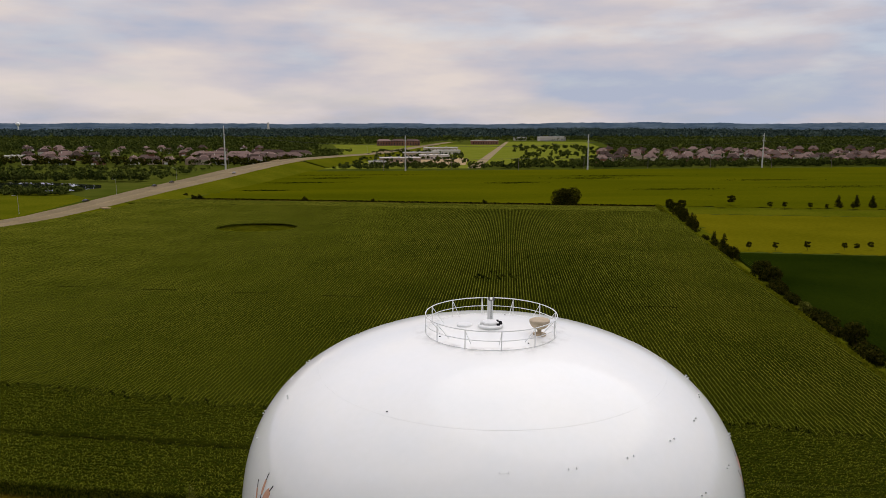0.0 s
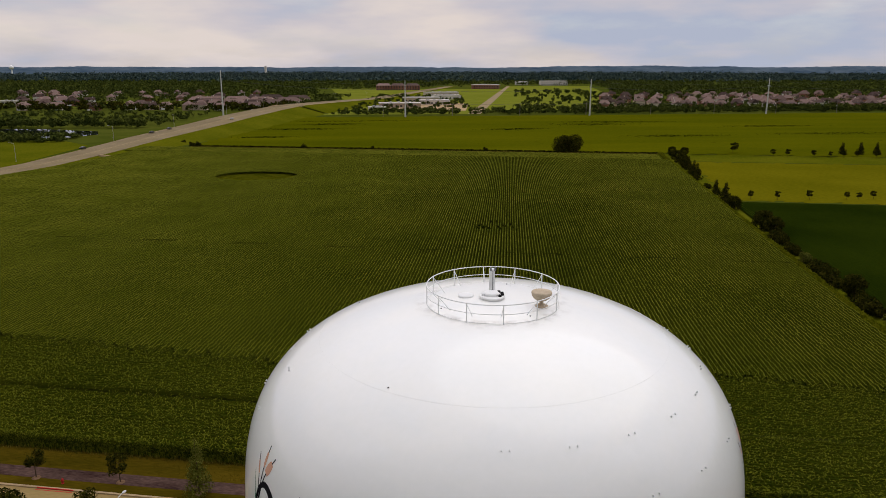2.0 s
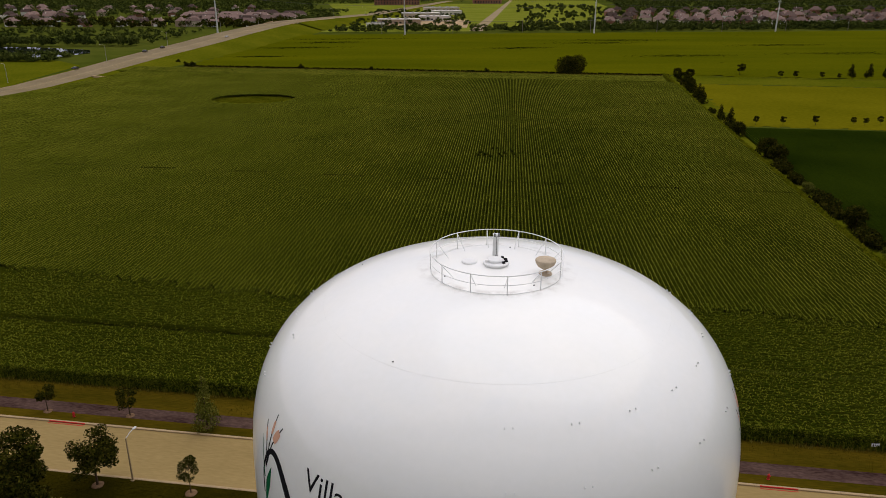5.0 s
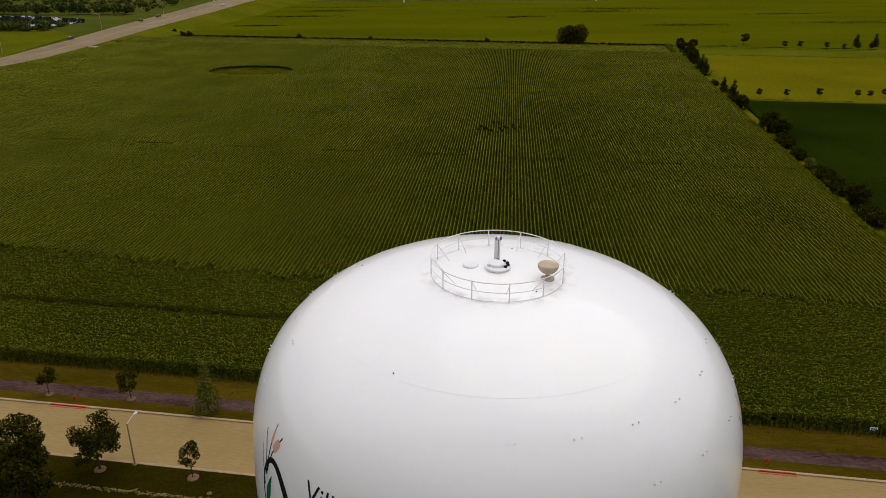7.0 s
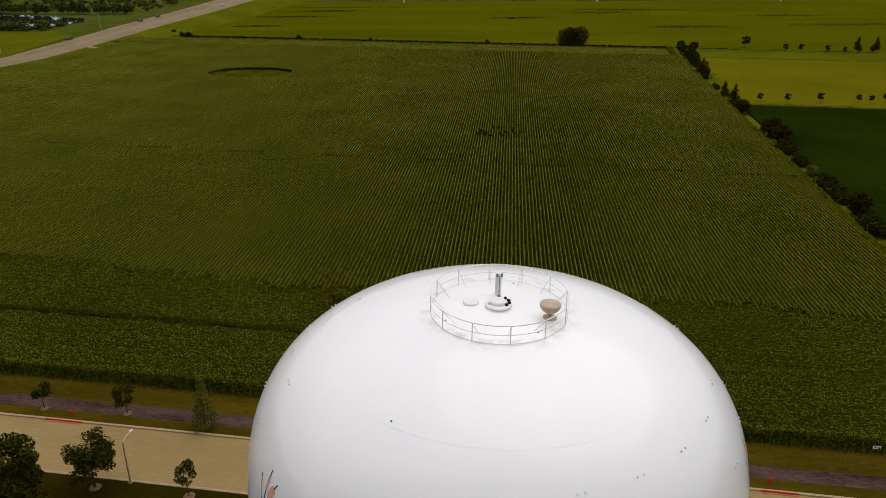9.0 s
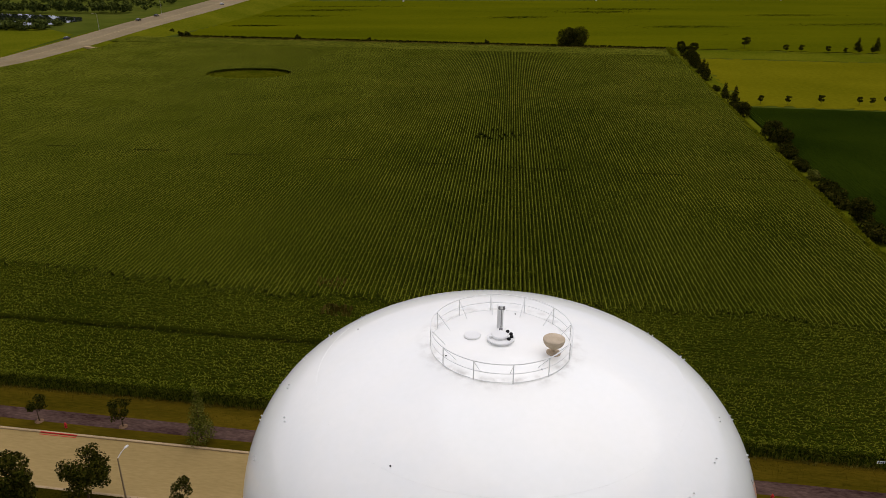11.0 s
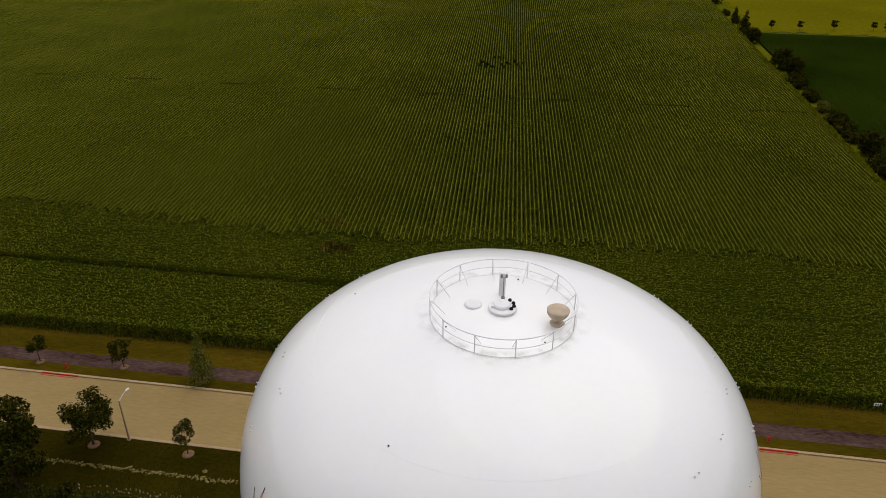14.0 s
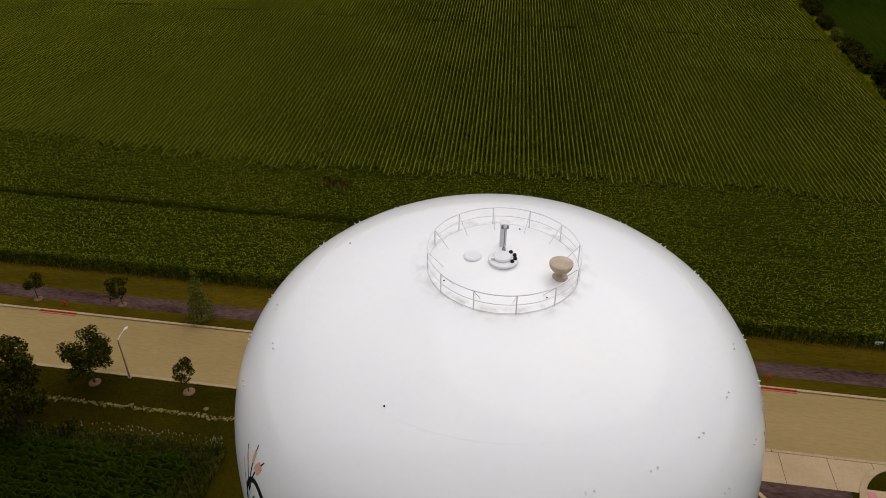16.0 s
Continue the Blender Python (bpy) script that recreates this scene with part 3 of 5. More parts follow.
def gappy(x, y, u, v):
    """Bare or thin places in the corn: a wet hollow and a weedy patch."""
    wet = np.hypot((x + 86) / 18, (y - 291) / 12.5) < 1
    thin = (np.hypot((x - 15.5) / 8, (y - 184) / 6) < 1) & (rng.random(len(x)) < 0.12)
    return wet | thin


def long_rows(spacing, step, v0, v1):
    """Rows that run away from the street; each is cut to the field."""
    rows = []
    for c in np.arange(-330, 120, spacing):
        k = np.arange(0, 420, step)
        x, y = c * RC + (60 + k) * RS, -c * RS + (60 + k) * RC
        u, v = x * CS - y * SN, x * SN + y * CS
        ok = np.flatnonzero(inside(u, v, x, y) & (v > v0 + (2.0 * math.sin(c * 0.05) + rng.uniform(-4.5, -1.5) if v0 < 80 else 0)) & (v < v1) & ~gappy(x, y, u, v))
        if len(ok) < 4:
            continue
        for run in np.split(ok, np.flatnonzero(np.diff(ok) > 1) + 1):
            if len(run) > 3:
                rows.append(((x[run[0]], y[run[0]]), len(run)))
    return rows


def cross_rows(u0, u1, v0, v1, step=0.6, gap=None):
    rows = []
    for v in np.arange(v0, v1, 0.765):
        if gap and gap[0] < v < gap[1]:
            continue
        p = plan(u0 + rng.uniform(0, 0.5), v)
        rows.append(((p.x, p.y), int((u1 - u0) / step)))
    return rows


MID_V = 150.0
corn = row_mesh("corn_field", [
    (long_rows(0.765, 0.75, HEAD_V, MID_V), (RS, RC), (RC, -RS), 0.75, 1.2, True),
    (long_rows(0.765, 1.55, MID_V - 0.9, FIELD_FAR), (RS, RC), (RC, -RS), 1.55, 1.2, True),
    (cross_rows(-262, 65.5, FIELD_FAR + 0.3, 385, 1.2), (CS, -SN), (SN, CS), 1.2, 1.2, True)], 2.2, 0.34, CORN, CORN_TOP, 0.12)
tagged(corn, "dense rows of tall green corn plants", "corn", kind="stuff")
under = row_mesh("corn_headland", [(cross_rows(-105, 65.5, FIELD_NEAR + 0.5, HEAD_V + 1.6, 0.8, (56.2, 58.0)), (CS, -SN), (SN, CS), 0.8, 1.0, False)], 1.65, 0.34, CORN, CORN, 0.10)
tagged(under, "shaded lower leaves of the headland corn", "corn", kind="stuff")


def leaf_blades(name, n, u0, u1, v0, v1, mat, label, size=0.75, z=1.95, gap=None):
    """Arching corn leaves: each is two narrow triangles' worth of blade, bent at the middle."""
    u, v = rng.uniform(u0, u1, n), rng.uniform(v0, v1, n)
    if gap:
        keep = (v < gap[0]) | (v > gap[1])
        u, v = u[keep], v[keep]
        n = len(u)
    x, y = u * CS + v * SN, -u * SN + v * CS
    a = rng.uniform(0, 2 * np.pi, n)
    L = size * rng.uniform(0.6, 1.2, n)
    h = z + rng.normal(0, 0.22, n)
    dx, dy = np.cos(a), np.sin(a)
    w = 0.05
    p0 = np.stack([x - dy * w, y + dx * w, h], 1)
    p1 = np.stack([x + dy * w, y - dx * w, h], 1)
    m0 = np.stack([x + dx * L * 0.55 - dy * w, y + dy * L * 0.55 + dx * w, h + 0.30 * L], 1)
    m1 = np.stack([x + dx * L * 0.55 + dy * w, y + dy * L * 0.55 - dx * w, h + 0.30 * L], 1)
    e0 = np.stack([x + dx * L - dy * 0.01, y + dy * L + dx * 0.01, h - 0.05 * L], 1)
    e1 = np.stack([x + dx * L + dy * 0.01, y + dy * L - dx * 0.01, h - 0.05 * L], 1)
    V = np.stack([p0, p1, m0, m1, e0, e1], 1).reshape(-1, 3)
    i = 6 * np.arange(n)
    F = np.concatenate([np.stack([i, i + 1, i + 3, i + 2], 1), np.stack([i + 2, i + 3, i + 5, i + 4], 1)])
    ob = bulk(name, V, F, mat)
    return tagged(ob, label, "corn", kind="stuff")


def corn_plants(name, u, v, lows, leaves, label):
    """Whole corn plants: arching blades in two ranks up the stalk and a pale tassel."""
    n = len(u)
    x, y = u * CS + v * SN, -u * SN + v * CS
    x, y = x + rng.normal(0, 0.05, n), y + rng.normal(0, 0.06, n)
    tall = rng.normal(1.0, 0.08, n)
    rank = rng.uniform(0, 2 * np.pi, n)
    VV, FF, base = [], [], 0
    for k in range(leaves):
        a = rank + np.pi * k + rng.normal(0, 0.5, n)
        f = (k + 0.5) / leaves
        h = (lows + (2.15 - lows) * f) * tall + rng.normal(0, 0.08, n)
        L = rng.uniform(0.35, 0.62, n) * (1.0 - 0.25 * f)
        dx, dy = np.cos(a), np.sin(a)
        rise, droop = rng.uniform(0.22, 0.48, n), rng.uniform(-0.25, 0.35, n)
        pts = []
        for reach, z, w in ((0.0, h, 0.035), (0.5, h + rise * L, 0.055), (1.0, h + droop * L, 0.012)):
            for sgn in (-1, 1):
                pts.append(np.stack([x + dx * L * reach - sgn * dy * w, y + dy * L * reach + sgn * dx * w, z + sgn * w * 0.4], 1))
        VV.append(np.stack(pts, 1).reshape(-1, 3))
        i = base + 6 * np.arange(n)
        FF += [np.stack([i, i + 1, i + 3, i + 2], 1), np.stack([i + 2, i + 3, i + 5, i + 4], 1)]
        base += 6 * n
    ob = bulk(name, np.concatenate(VV), np.concatenate(FF), CORN_LEAF)
    return tagged(ob, label, "corn", kind="stuff")


hu, hv_ = np.meshgrid(np.arange(-95, 65.4, 0.34), np.arange(FIELD_NEAR + 0.3, HEAD_V + 4.6, 0.765))
hu, hv_ = (hu + rng.uniform(-0.1, 0.1, hu.shape)).ravel(), hv_.ravel()
BARE = ((-33.4, 76.2, 2.6, 1.9), (-29.6, 67.0, 2.4, 1.6), (58.0, 60.0, 2.2, 1.4))
keep = ((hv_ < 56.3) | (hv_ > 57.9) | (hu > 2)) & (hv_ < HEAD_V + rng.uniform(0.5, 4.0, len(hu)) + 2.0 * np.sin(hu * 0.05))
for bu, bv, ru, rv in BARE:
    keep &= (np.hypot((hu - bu) / ru, (hv_ - bv) / rv) > 1) | (rng.random(len(hu)) < 0.35)
hu, hv_ = hu[keep], hv_[keep]
eu = rng.uniform(-95, 65.4, 2200)
corn_plants("corn_plants", eu, FIELD_NEAR + rng.uniform(-0.25, 0.5, len(eu)), np.full(len(eu), 0.05), 7, "leafy corn plants along the field edge")
rc, rk = -330 + 0.765 * rng.integers(0, 588, 40000), rng.uniform(16, 80, 40000)
rx, ry = rc * RC + (60 + rk) * RS, -rc * RS + (60 + rk) * RC
ru_, rv_ = rx * CS - ry * SN, rx * SN + ry * CS
near_ok = inside(ru_, rv_, rx, ry) & (rv_ > HEAD_V - 1) & (ru_ > -95)
corn_plants("corn_plants", ru_[near_ok], rv_[near_ok], np.full(int(near_ok.sum()), 1.45), 3, "tall corn plants standing in long rows")
corn_plants("corn_plants", hu, hv_, np.where(hv_ < FIELD_NEAR + 1.3, 0.25, 0.95), 5, "tall corn plants in rows along the street")


def tassels(name, x, y, h, w, tall, label):
    """Upright tassels and leaf tips: narrow standing blades."""
    n = len(x)
    a = rng.uniform(0, np.pi, n)
    dx, dy = np.cos(a) * w, np.sin(a) * w
    tip = rng.normal(0, 0.1, (n, 2))
    p0 = np.stack([x - dx, y - dy, h], 1)
    p1 = np.stack([x + dx, y + dy, h], 1)
    p2 = np.stack([x + tip[:, 0], y + tip[:, 1], h + tall], 1)
    ob = bulk(name, np.stack([p0, p1, p2], 1).reshape(-1, 3), np.arange(3 * n).reshape(-1, 3), CORN_TOP)
    return tagged(ob, label, "corn", kind="stuff")


def row_tassels(n, near, far, lo, hi, w0, w1, seed):
    g = np.random.default_rng(seed)
    c = -330 + 0.765 * g.integers(0, 588, n)
    k = near + (far - near) * g.random(n)
    x0, y0 = c * RC + (60 + k) * RS, -c * RS + (60 + k) * RC
    u, v = x0 * CS - y0 * SN, x0 * SN + y0 * CS
    ok = inside(u, v, x0, y0) & (v > HEAD_V - 0.5) & (np.hypot((x0 + 86) / 18, (y0 - 291) / 12.5) > 1) & (g.random(n) < 0.35 + 1.1 * np.clip([noise.noise((a * 0.02, b * 0.013, 2.0)) + 0.4 for a, b in zip(x0, y0)], 0, 1))
    m = int(ok.sum())
    tassels("corn_tassels", x0[ok] + g.normal(0, 0.06, m), y0[ok], 1.7 + g.normal(0, 0.15, m), g.uniform(w0, w1, m), g.uniform(lo, hi, m), "pale tassels standing along the corn rows")


row_tassels(120000, 0, 150, 0.45, 0.85, 0.02, 0.05, 71)

# soil under the corn, its colour darkened for the shade between rows
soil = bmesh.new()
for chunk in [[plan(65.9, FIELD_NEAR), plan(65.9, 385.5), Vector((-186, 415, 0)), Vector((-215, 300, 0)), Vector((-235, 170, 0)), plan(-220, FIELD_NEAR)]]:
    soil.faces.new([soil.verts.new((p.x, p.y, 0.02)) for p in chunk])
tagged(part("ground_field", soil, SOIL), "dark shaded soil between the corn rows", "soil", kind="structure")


# ---- fields beyond ----
def weeds(name, n, u0, u1, v0, v1, mat, label, h=0.7, w=0.25):
    """Standing weeds: narrow uneven blades."""
    u, v = rng.uniform(u0, u1, n), rng.uniform(v0, v1, n)
    x, y = u * CS + v * SN, -u * SN + v * CS
    a, t = rng.uniform(0, 6.3, n), rng.uniform(0.4, 1.0, n)
    hh = h * t
    p0 = np.stack([x - np.cos(a) * w * 0.3, y - np.sin(a) * w * 0.3, np.full(n, 0.1)], 1)
    p1 = np.stack([x + np.cos(a) * w * 0.3, y + np.sin(a) * w * 0.3, np.full(n, 0.1)], 1)
    p2 = np.stack([x + np.cos(a) * w + rng.normal(0, w, n), y + np.sin(a) * w + rng.normal(0, w, n), 0.12 + hh], 1)
    p3 = np.stack([x - np.cos(a) * w + rng.normal(0, w, n), y - np.sin(a) * w + rng.normal(0, w, n), 0.12 + hh * 0.9], 1)
    V = np.stack([p0, p1, p2, p3], 1).reshape(-1, 3)
    return tagged(bulk(name, V, np.arange(4 * n).reshape(-1, 4), mat), label, "weeds", kind="stuff")


def poly_sheet(name, pts, z, mat, label, category):
    bm = bmesh.new()
    bm.faces.new([bm.verts.new((p[0], p[1], z)) for p in pts])
    bmesh.ops.triangulate(bm, faces=bm.faces)
    return tagged(part(name, bm, mat), label, category, kind="structure")


def canopy(name, inside_test, x0, x1, y0, y1, step, z, jag, mat, label, category, edge=0.0):
    """A crop seen as one leafy canopy, uneven on top."""
    xs, ys = np.arange(x0, x1, step), np.arange(y0, y1, step)
    X, Y = np.meshgrid(xs, ys)
    X, Y = X + rng.normal(0, step * 0.25, X.shape), Y + rng.normal(0, step * 0.25, Y.shape)
    Z = (z + rng.normal(0, jag, X.shape)) * (np.clip((X * SN + Y * CS - edge) / 9, 0.06, 1) if edge else 1.0)
    ok = inside_test(X, Y)
    n = len(xs)
    q = ok[:-1, :-1] & ok[1:, :-1] & ok[:-1, 1:] & ok[1:, 1:]
    j, i = np.nonzero(q)
    F = np.stack([j * n + i, j * n + i + 1, (j + 1) * n + i + 1, (j + 1) * n + i], 1)
    used, inv = np.unique(F.ravel(), return_inverse=True)
    V = np.stack([X.ravel(), Y.ravel(), Z.ravel()], 1)[used]
    return tagged(bulk(name, V, inv.reshape(-1, 4), mat), label, category, kind="stuff")


def uv_of(x, y):
    return x * CS - y * SN, x * SN + y * CS


FAR_LINE = lambda x: 716 + 0.115 * (x + 40)
canopy("soybean_field", lambda x, y: (uv_of(x, y)[1] > 405) & (y < FAR_LINE(x)) & (x > hwy_x(y) + 22) & (x < 640), -200, 660, 290, 810, 2.6, 0.75, 0.11, CROP, "broad olive green soybean field behind the corn", "crop field", 404.0)
canopy("meadow", lambda x, y: (uv_of(x, y)[0] > 74.5) & (uv_of(x, y)[1] > 250) & (uv_of(x, y)[1] < 372) & (x < 420), 90, 430, 170, 400, 2.0, 0.07, 0.02, MEADOW, "yellow green mown meadow beside the hedgerow", "meadow")


def dark_rows():
    rows = []
    for u in np.arange(72.5, 190, 0.9):
        p = plan(u, 60)
        rows.append(((p.x, p.y), int((248 - 60) / 1.8)))
    return rows


tagged(row_mesh("bean_rows", [(dark_rows(), (SN, CS), (CS, -SN), 1.8, 0.5, False)], 0.7, 0.40, CROP_DARK, CROP_DARK, 0.05), "dark green low crop in fine rows", "crop field", kind="stuff")
poly_sheet("ground_dark_field", [plan(72, 43), plan(300, 43), plan(300, 249), plan(72, 249)], 0.02, CROP_DARK, "dark green low field beyond the hedgerow", "field")
poly_sheet("ground_margin", [plan(65.9, 43), plan(72, 43), plan(72, 250), plan(76, 250), plan(76, 402), plan(65.9, 402)], 0.03, BANK, "bright weedy grass margin under the hedgerow", "grass")
poly_sheet("ground_track", [plan(-215, 385.6), plan(-196, 406), plan(420, 406), plan(420, 401.5), plan(65.8, 401.5), plan(65.8, 385.6)], 0.05, BANK, "pale grassy farm track between the fields", "track")
poly_sheet("ground_right_margin", [plan(76, 373), plan(420, 373), plan(420, 401), plan(76, 401)], 0.03, BANK, "weedy grass strip beyond the meadow", "grass")

weeds("ditch_grass", 1600, -225, 70, 403.4, 405.2, LEAF, "dark rank grass in the ditch between the fields", 1.2, 0.5)
weeds("ditch_grass", 5000, -225, 70, 400.0, 402.5, STRAW, "straw-coloured grass beside the ditch", 0.5, 0.4)
hollow = []
for sx, sy, sl, sw in ((-112, 560, 17, 3), (-95, 612, 13, 3.5), (-128, 490, 9, 2), (-80, 650, 30, 3), (135, 610, 18, 5), (160, 640, 24, 4), (176, 500, 18, 3), (285, 590, 20, 4), (300, 520, 26, 4), (60, 560, 13, 3)):
    gx, gy = rng.normal(0, sl, 600), rng.normal(0, sw * 1.3, 600)
    hollow.append(np.stack([sx + gx, sy + gy + 0.1 * gx], 1))
hollow = np.concatenate(hollow)
hn = len(hollow)
ha = rng.uniform(0, np.pi, hn)
hv = np.stack([np.stack([hollow[:, 0] + sgn * np.cos(ha) * 0.35, hollow[:, 1] + sgn * np.sin(ha) * 0.35, np.full(hn, zz)], 1) for sgn, zz in ((-1, 0.5), (1, 0.5), (0.8, 0.98), (-0.8, 0.92))], 1).reshape(-1, 3)
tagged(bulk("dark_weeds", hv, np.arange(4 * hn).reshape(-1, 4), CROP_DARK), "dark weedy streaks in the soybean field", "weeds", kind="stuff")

# near plot, street side details
near = []
for v in np.arange(-22, 13.6, 0.765):
    p = plan(-75, v)
    near.append(((p.x, p.y), int((75 - 29.0 + rng.normal(0, 0.3)) / 0.32)))
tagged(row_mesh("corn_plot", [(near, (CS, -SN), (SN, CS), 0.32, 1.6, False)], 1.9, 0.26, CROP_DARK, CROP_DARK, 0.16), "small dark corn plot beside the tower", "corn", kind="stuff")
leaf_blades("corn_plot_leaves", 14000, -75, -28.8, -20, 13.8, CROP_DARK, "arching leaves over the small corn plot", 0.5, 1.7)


weeds("weed_fringe", 9000, -60, -26.5, 13.4, 16.4, LEAF_PALE, "pale weeds fringing the small corn plot", 0.6, 0.07)
weeds("weed_fringe", 7000, -29.5, -26.6, -10, 14.5, LEAF_PALE, "pale weeds fringing the small corn plot", 1.5, 0.09)
weeds("wildflowers", 420, -44, -27.0, 14.0, 17.6, FLOWER, "white wildflowers in the weeds", 0.3, 0.035)
weeds("corn_edge_grass", 9000, -110, 67, 41.8, 42.9, CORN_LEAF, "tall grass along the corn edge", 0.8, 0.07)
weeds("corn_edge_grass", 2600, -110, 67, 41.3, 42.3, STRAW, "straw-coloured grass along the corn edge", 0.5, 0.05)
for bu, bv, ru, rv in BARE:
    weeds("dry_weeds", 260, bu - ru, bu + ru, bv - rv, bv + rv, DRY_WEED, "dry brown weeds in a bare patch of corn", 2.5, 0.12)
weeds("dark_hollow_weeds", 700, -20, -5, 178, 189, CORN_LEAF, "low weeds in a thin patch of corn", 1.7, 0.3)
weeds("verge_grass", 16000, -90, 90, 37.8, 42.6, VERGE, "rough dry grass tufts on the verge", 0.12, 0.025)
weeds("verge_grass", 14000, -70, -20, 17.5, 24.4, GRASS, "rough dry grass tufts on the verge", 0.10, 0.025)
weeds("hedge_weeds", 30000, 65.8, 67.3, 43, 400, HEDGE_WEED, "bright weeds along the corn and hedgerow", 2.1, 0.14)
weeds("clearing_weeds", 12000, -148, -112, 262, 290, HEDGE_WEED, "pale weeds in a bare oval of the corn field", 1.0, 0.4)


def plan_of(x, y):
    return x * CS - y * SN, x * SN + y * CS


# gravel strip of loose stones
stone_bm = bmesh.new()
bmesh.ops.create_icosphere(stone_bm, subdivisions=1, radius=0.5)
for v in stone_bm.verts:
    v.co = Vector((v.co.x, v.co.y * 0.8, v.co.z * 0.5)) * random.uniform(0.8, 1.15)
stone_ob = part("stone", stone_bm, STONE)
stone_data = stone_ob.data
bpy.data.objects.remove(stone_ob)
strip = tagged(empty("stone_strip", plan_pose(0, 20.0, 0.13)), "line of pale stones laid through the grass", "stones")
for i in range(296):
    st = put("stone", stone_data, None, strip)
    s = random.uniform(0.15, 0.36)
    st.matrix_local = Matrix.Translation((-48.5 + 21.8 * i / 296 + random.gauss(0, 0.1), random.gauss(0, 0.16), 0.02)) @ pose(0, 0, 0, 0, 0, random.uniform(0, 360)) @ Matrix.Diagonal((s, s, s, 1))
boulder = put("boulder", stone_data.copy(), None)
boulder.matrix_world = plan_pose(-30.9, 20.9, 0.2, 20, 0.7)
tagged(boulder, "pale round boulder lying in the grass", "boulder")

# driveway with a rounded kerb
plan_slab("driveway_apron", 20.0, 60.0, 20.45, 24.22, 0.0, 0.145, APRON, "pale concrete driveway apron with joints", "driveway")
for ju in (27.6, 32.2, 36.4):
    plan_slab("joint", ju - 0.02, ju + 0.02, 20.5, 24.22, 0.1, 0.148, DARK_RUBBER, "dark joint in the driveway apron", "joint")
drive = bmesh.new()
drive.faces.new([drive.verts.new((u, v, 0.14)) for u, v in ((23.5, 20.74), (33.4, 20.74), (33.2, 16.0), (32.6, 2.0), (24.5, 2.0), (24.2, 16.0))])
drive_ob = part("driveway_asphalt", drive, PATH_ASPHALT)
drive_ob.matrix_world = pose(0, 0, 0, 0, 0, -STREET)
tagged(drive_ob, "purple grey asphalt driveway beside the tower", "driveway", kind="structure")


def arc_kerb(name, cu, cv, r0, r1, a0, a1, z, mat, label):
    bm = bmesh.new()
    rows = []
    for i in range(25):
        a = radians(a0 + (a1 - a0) * i / 24)
        rows.append([bm.verts.new((cu + r * math.cos(a), cv + r * math.sin(a), zz)) for r, zz in ((r0, 0.0), (r0, z), (r1, z), (r1, 0.0))])
    for p, q in zip(rows, rows[1:]):
        for k in range(3):
            bm.faces.new((p[k], p[k + 1], q[k + 1], q[k]))
    ob = part(name, bm, mat)
    ob.matrix_world = pose(0, 0, 0, 0, 0, -STREET)
    return tagged(ob, label, "kerb", kind="structure")


arc_kerb("kerb_drive_corner", 39.6, 18.7, 5.2, 5.75, 70, 250, 0.26, KERB, "rounded pale concrete kerb of the driveway")
arc_kerb("kerb_drive_bend", 20.6, 15.2, 5.3, 5.7, -40, 62, 0.24, KERB, "rounded pale concrete kerb of the driveway")
bm = bmesh.new()
bm.faces.new([bm.verts.new((39.6 + 5.2 * math.cos(radians(a)), 18.7 + 5.2 * math.sin(radians(a)), 0.18)) for a in range(0, 360, 12)])
island = part("ground_drive_corner", bm, GRASS)
island.matrix_world = pose(0, 0, 0, 0, 0, -STREET)
tagged(island, "dark grass behind the rounded kerb", "grass", kind="structure")
plan_slab("ramp_walk", 34.2, 40.5, 19.4, 20.9, 0.1, 0.215, APRON, "pale concrete walk crossing the corner", "pavement")
plan_slab("ramp_pad", 34.75, 35.6, 19.6, 20.6, 0.1, 0.225, material("pink ramp pad", (0.42, 0.17, 0.15), (0.50, 0.22, 0.20), 2.0, 0.8), "pink tactile ramp pad in the walk", "pavement")


# ---- trees ----
def leaf_cloud(blobs, n, size, seed, flat=0.75):
    """Leaves as small bent quads on and in a set of round clumps."""
    g = np.random.default_rng(seed)
    B = np.array(blobs, float)
    wgt = B[:, 3] ** 2
    k = g.choice(len(B), n, p=wgt / wgt.sum())
    d = g.normal(0, 1, (n, 3))
    d /= np.linalg.norm(d, axis=1)[:, None]
    rad = B[k, 3] * (0.45 + 0.62 * g.random(n) ** 0.55)
    c = B[k, :3] + d * rad[:, None] * np.array([1, 1, flat])
    nrm = d + g.normal(0, 0.7, (n, 3))
    nrm /= np.linalg.norm(nrm, axis=1)[:, None]
    t = np.cross(nrm, g.normal(0, 1, (n, 3)))
    t /= np.linalg.norm(t, axis=1)[:, None]
    b = np.cross(nrm, t)
    s = (size * g.uniform(0.6, 1.3, n))[:, None]
    V = np.stack([c - t * s, c + b * s * 0.55, c + t * s, c - b * s * 0.55], 1).reshape(-1, 3)
    return V, np.arange(4 * n).reshape(-1, 4)


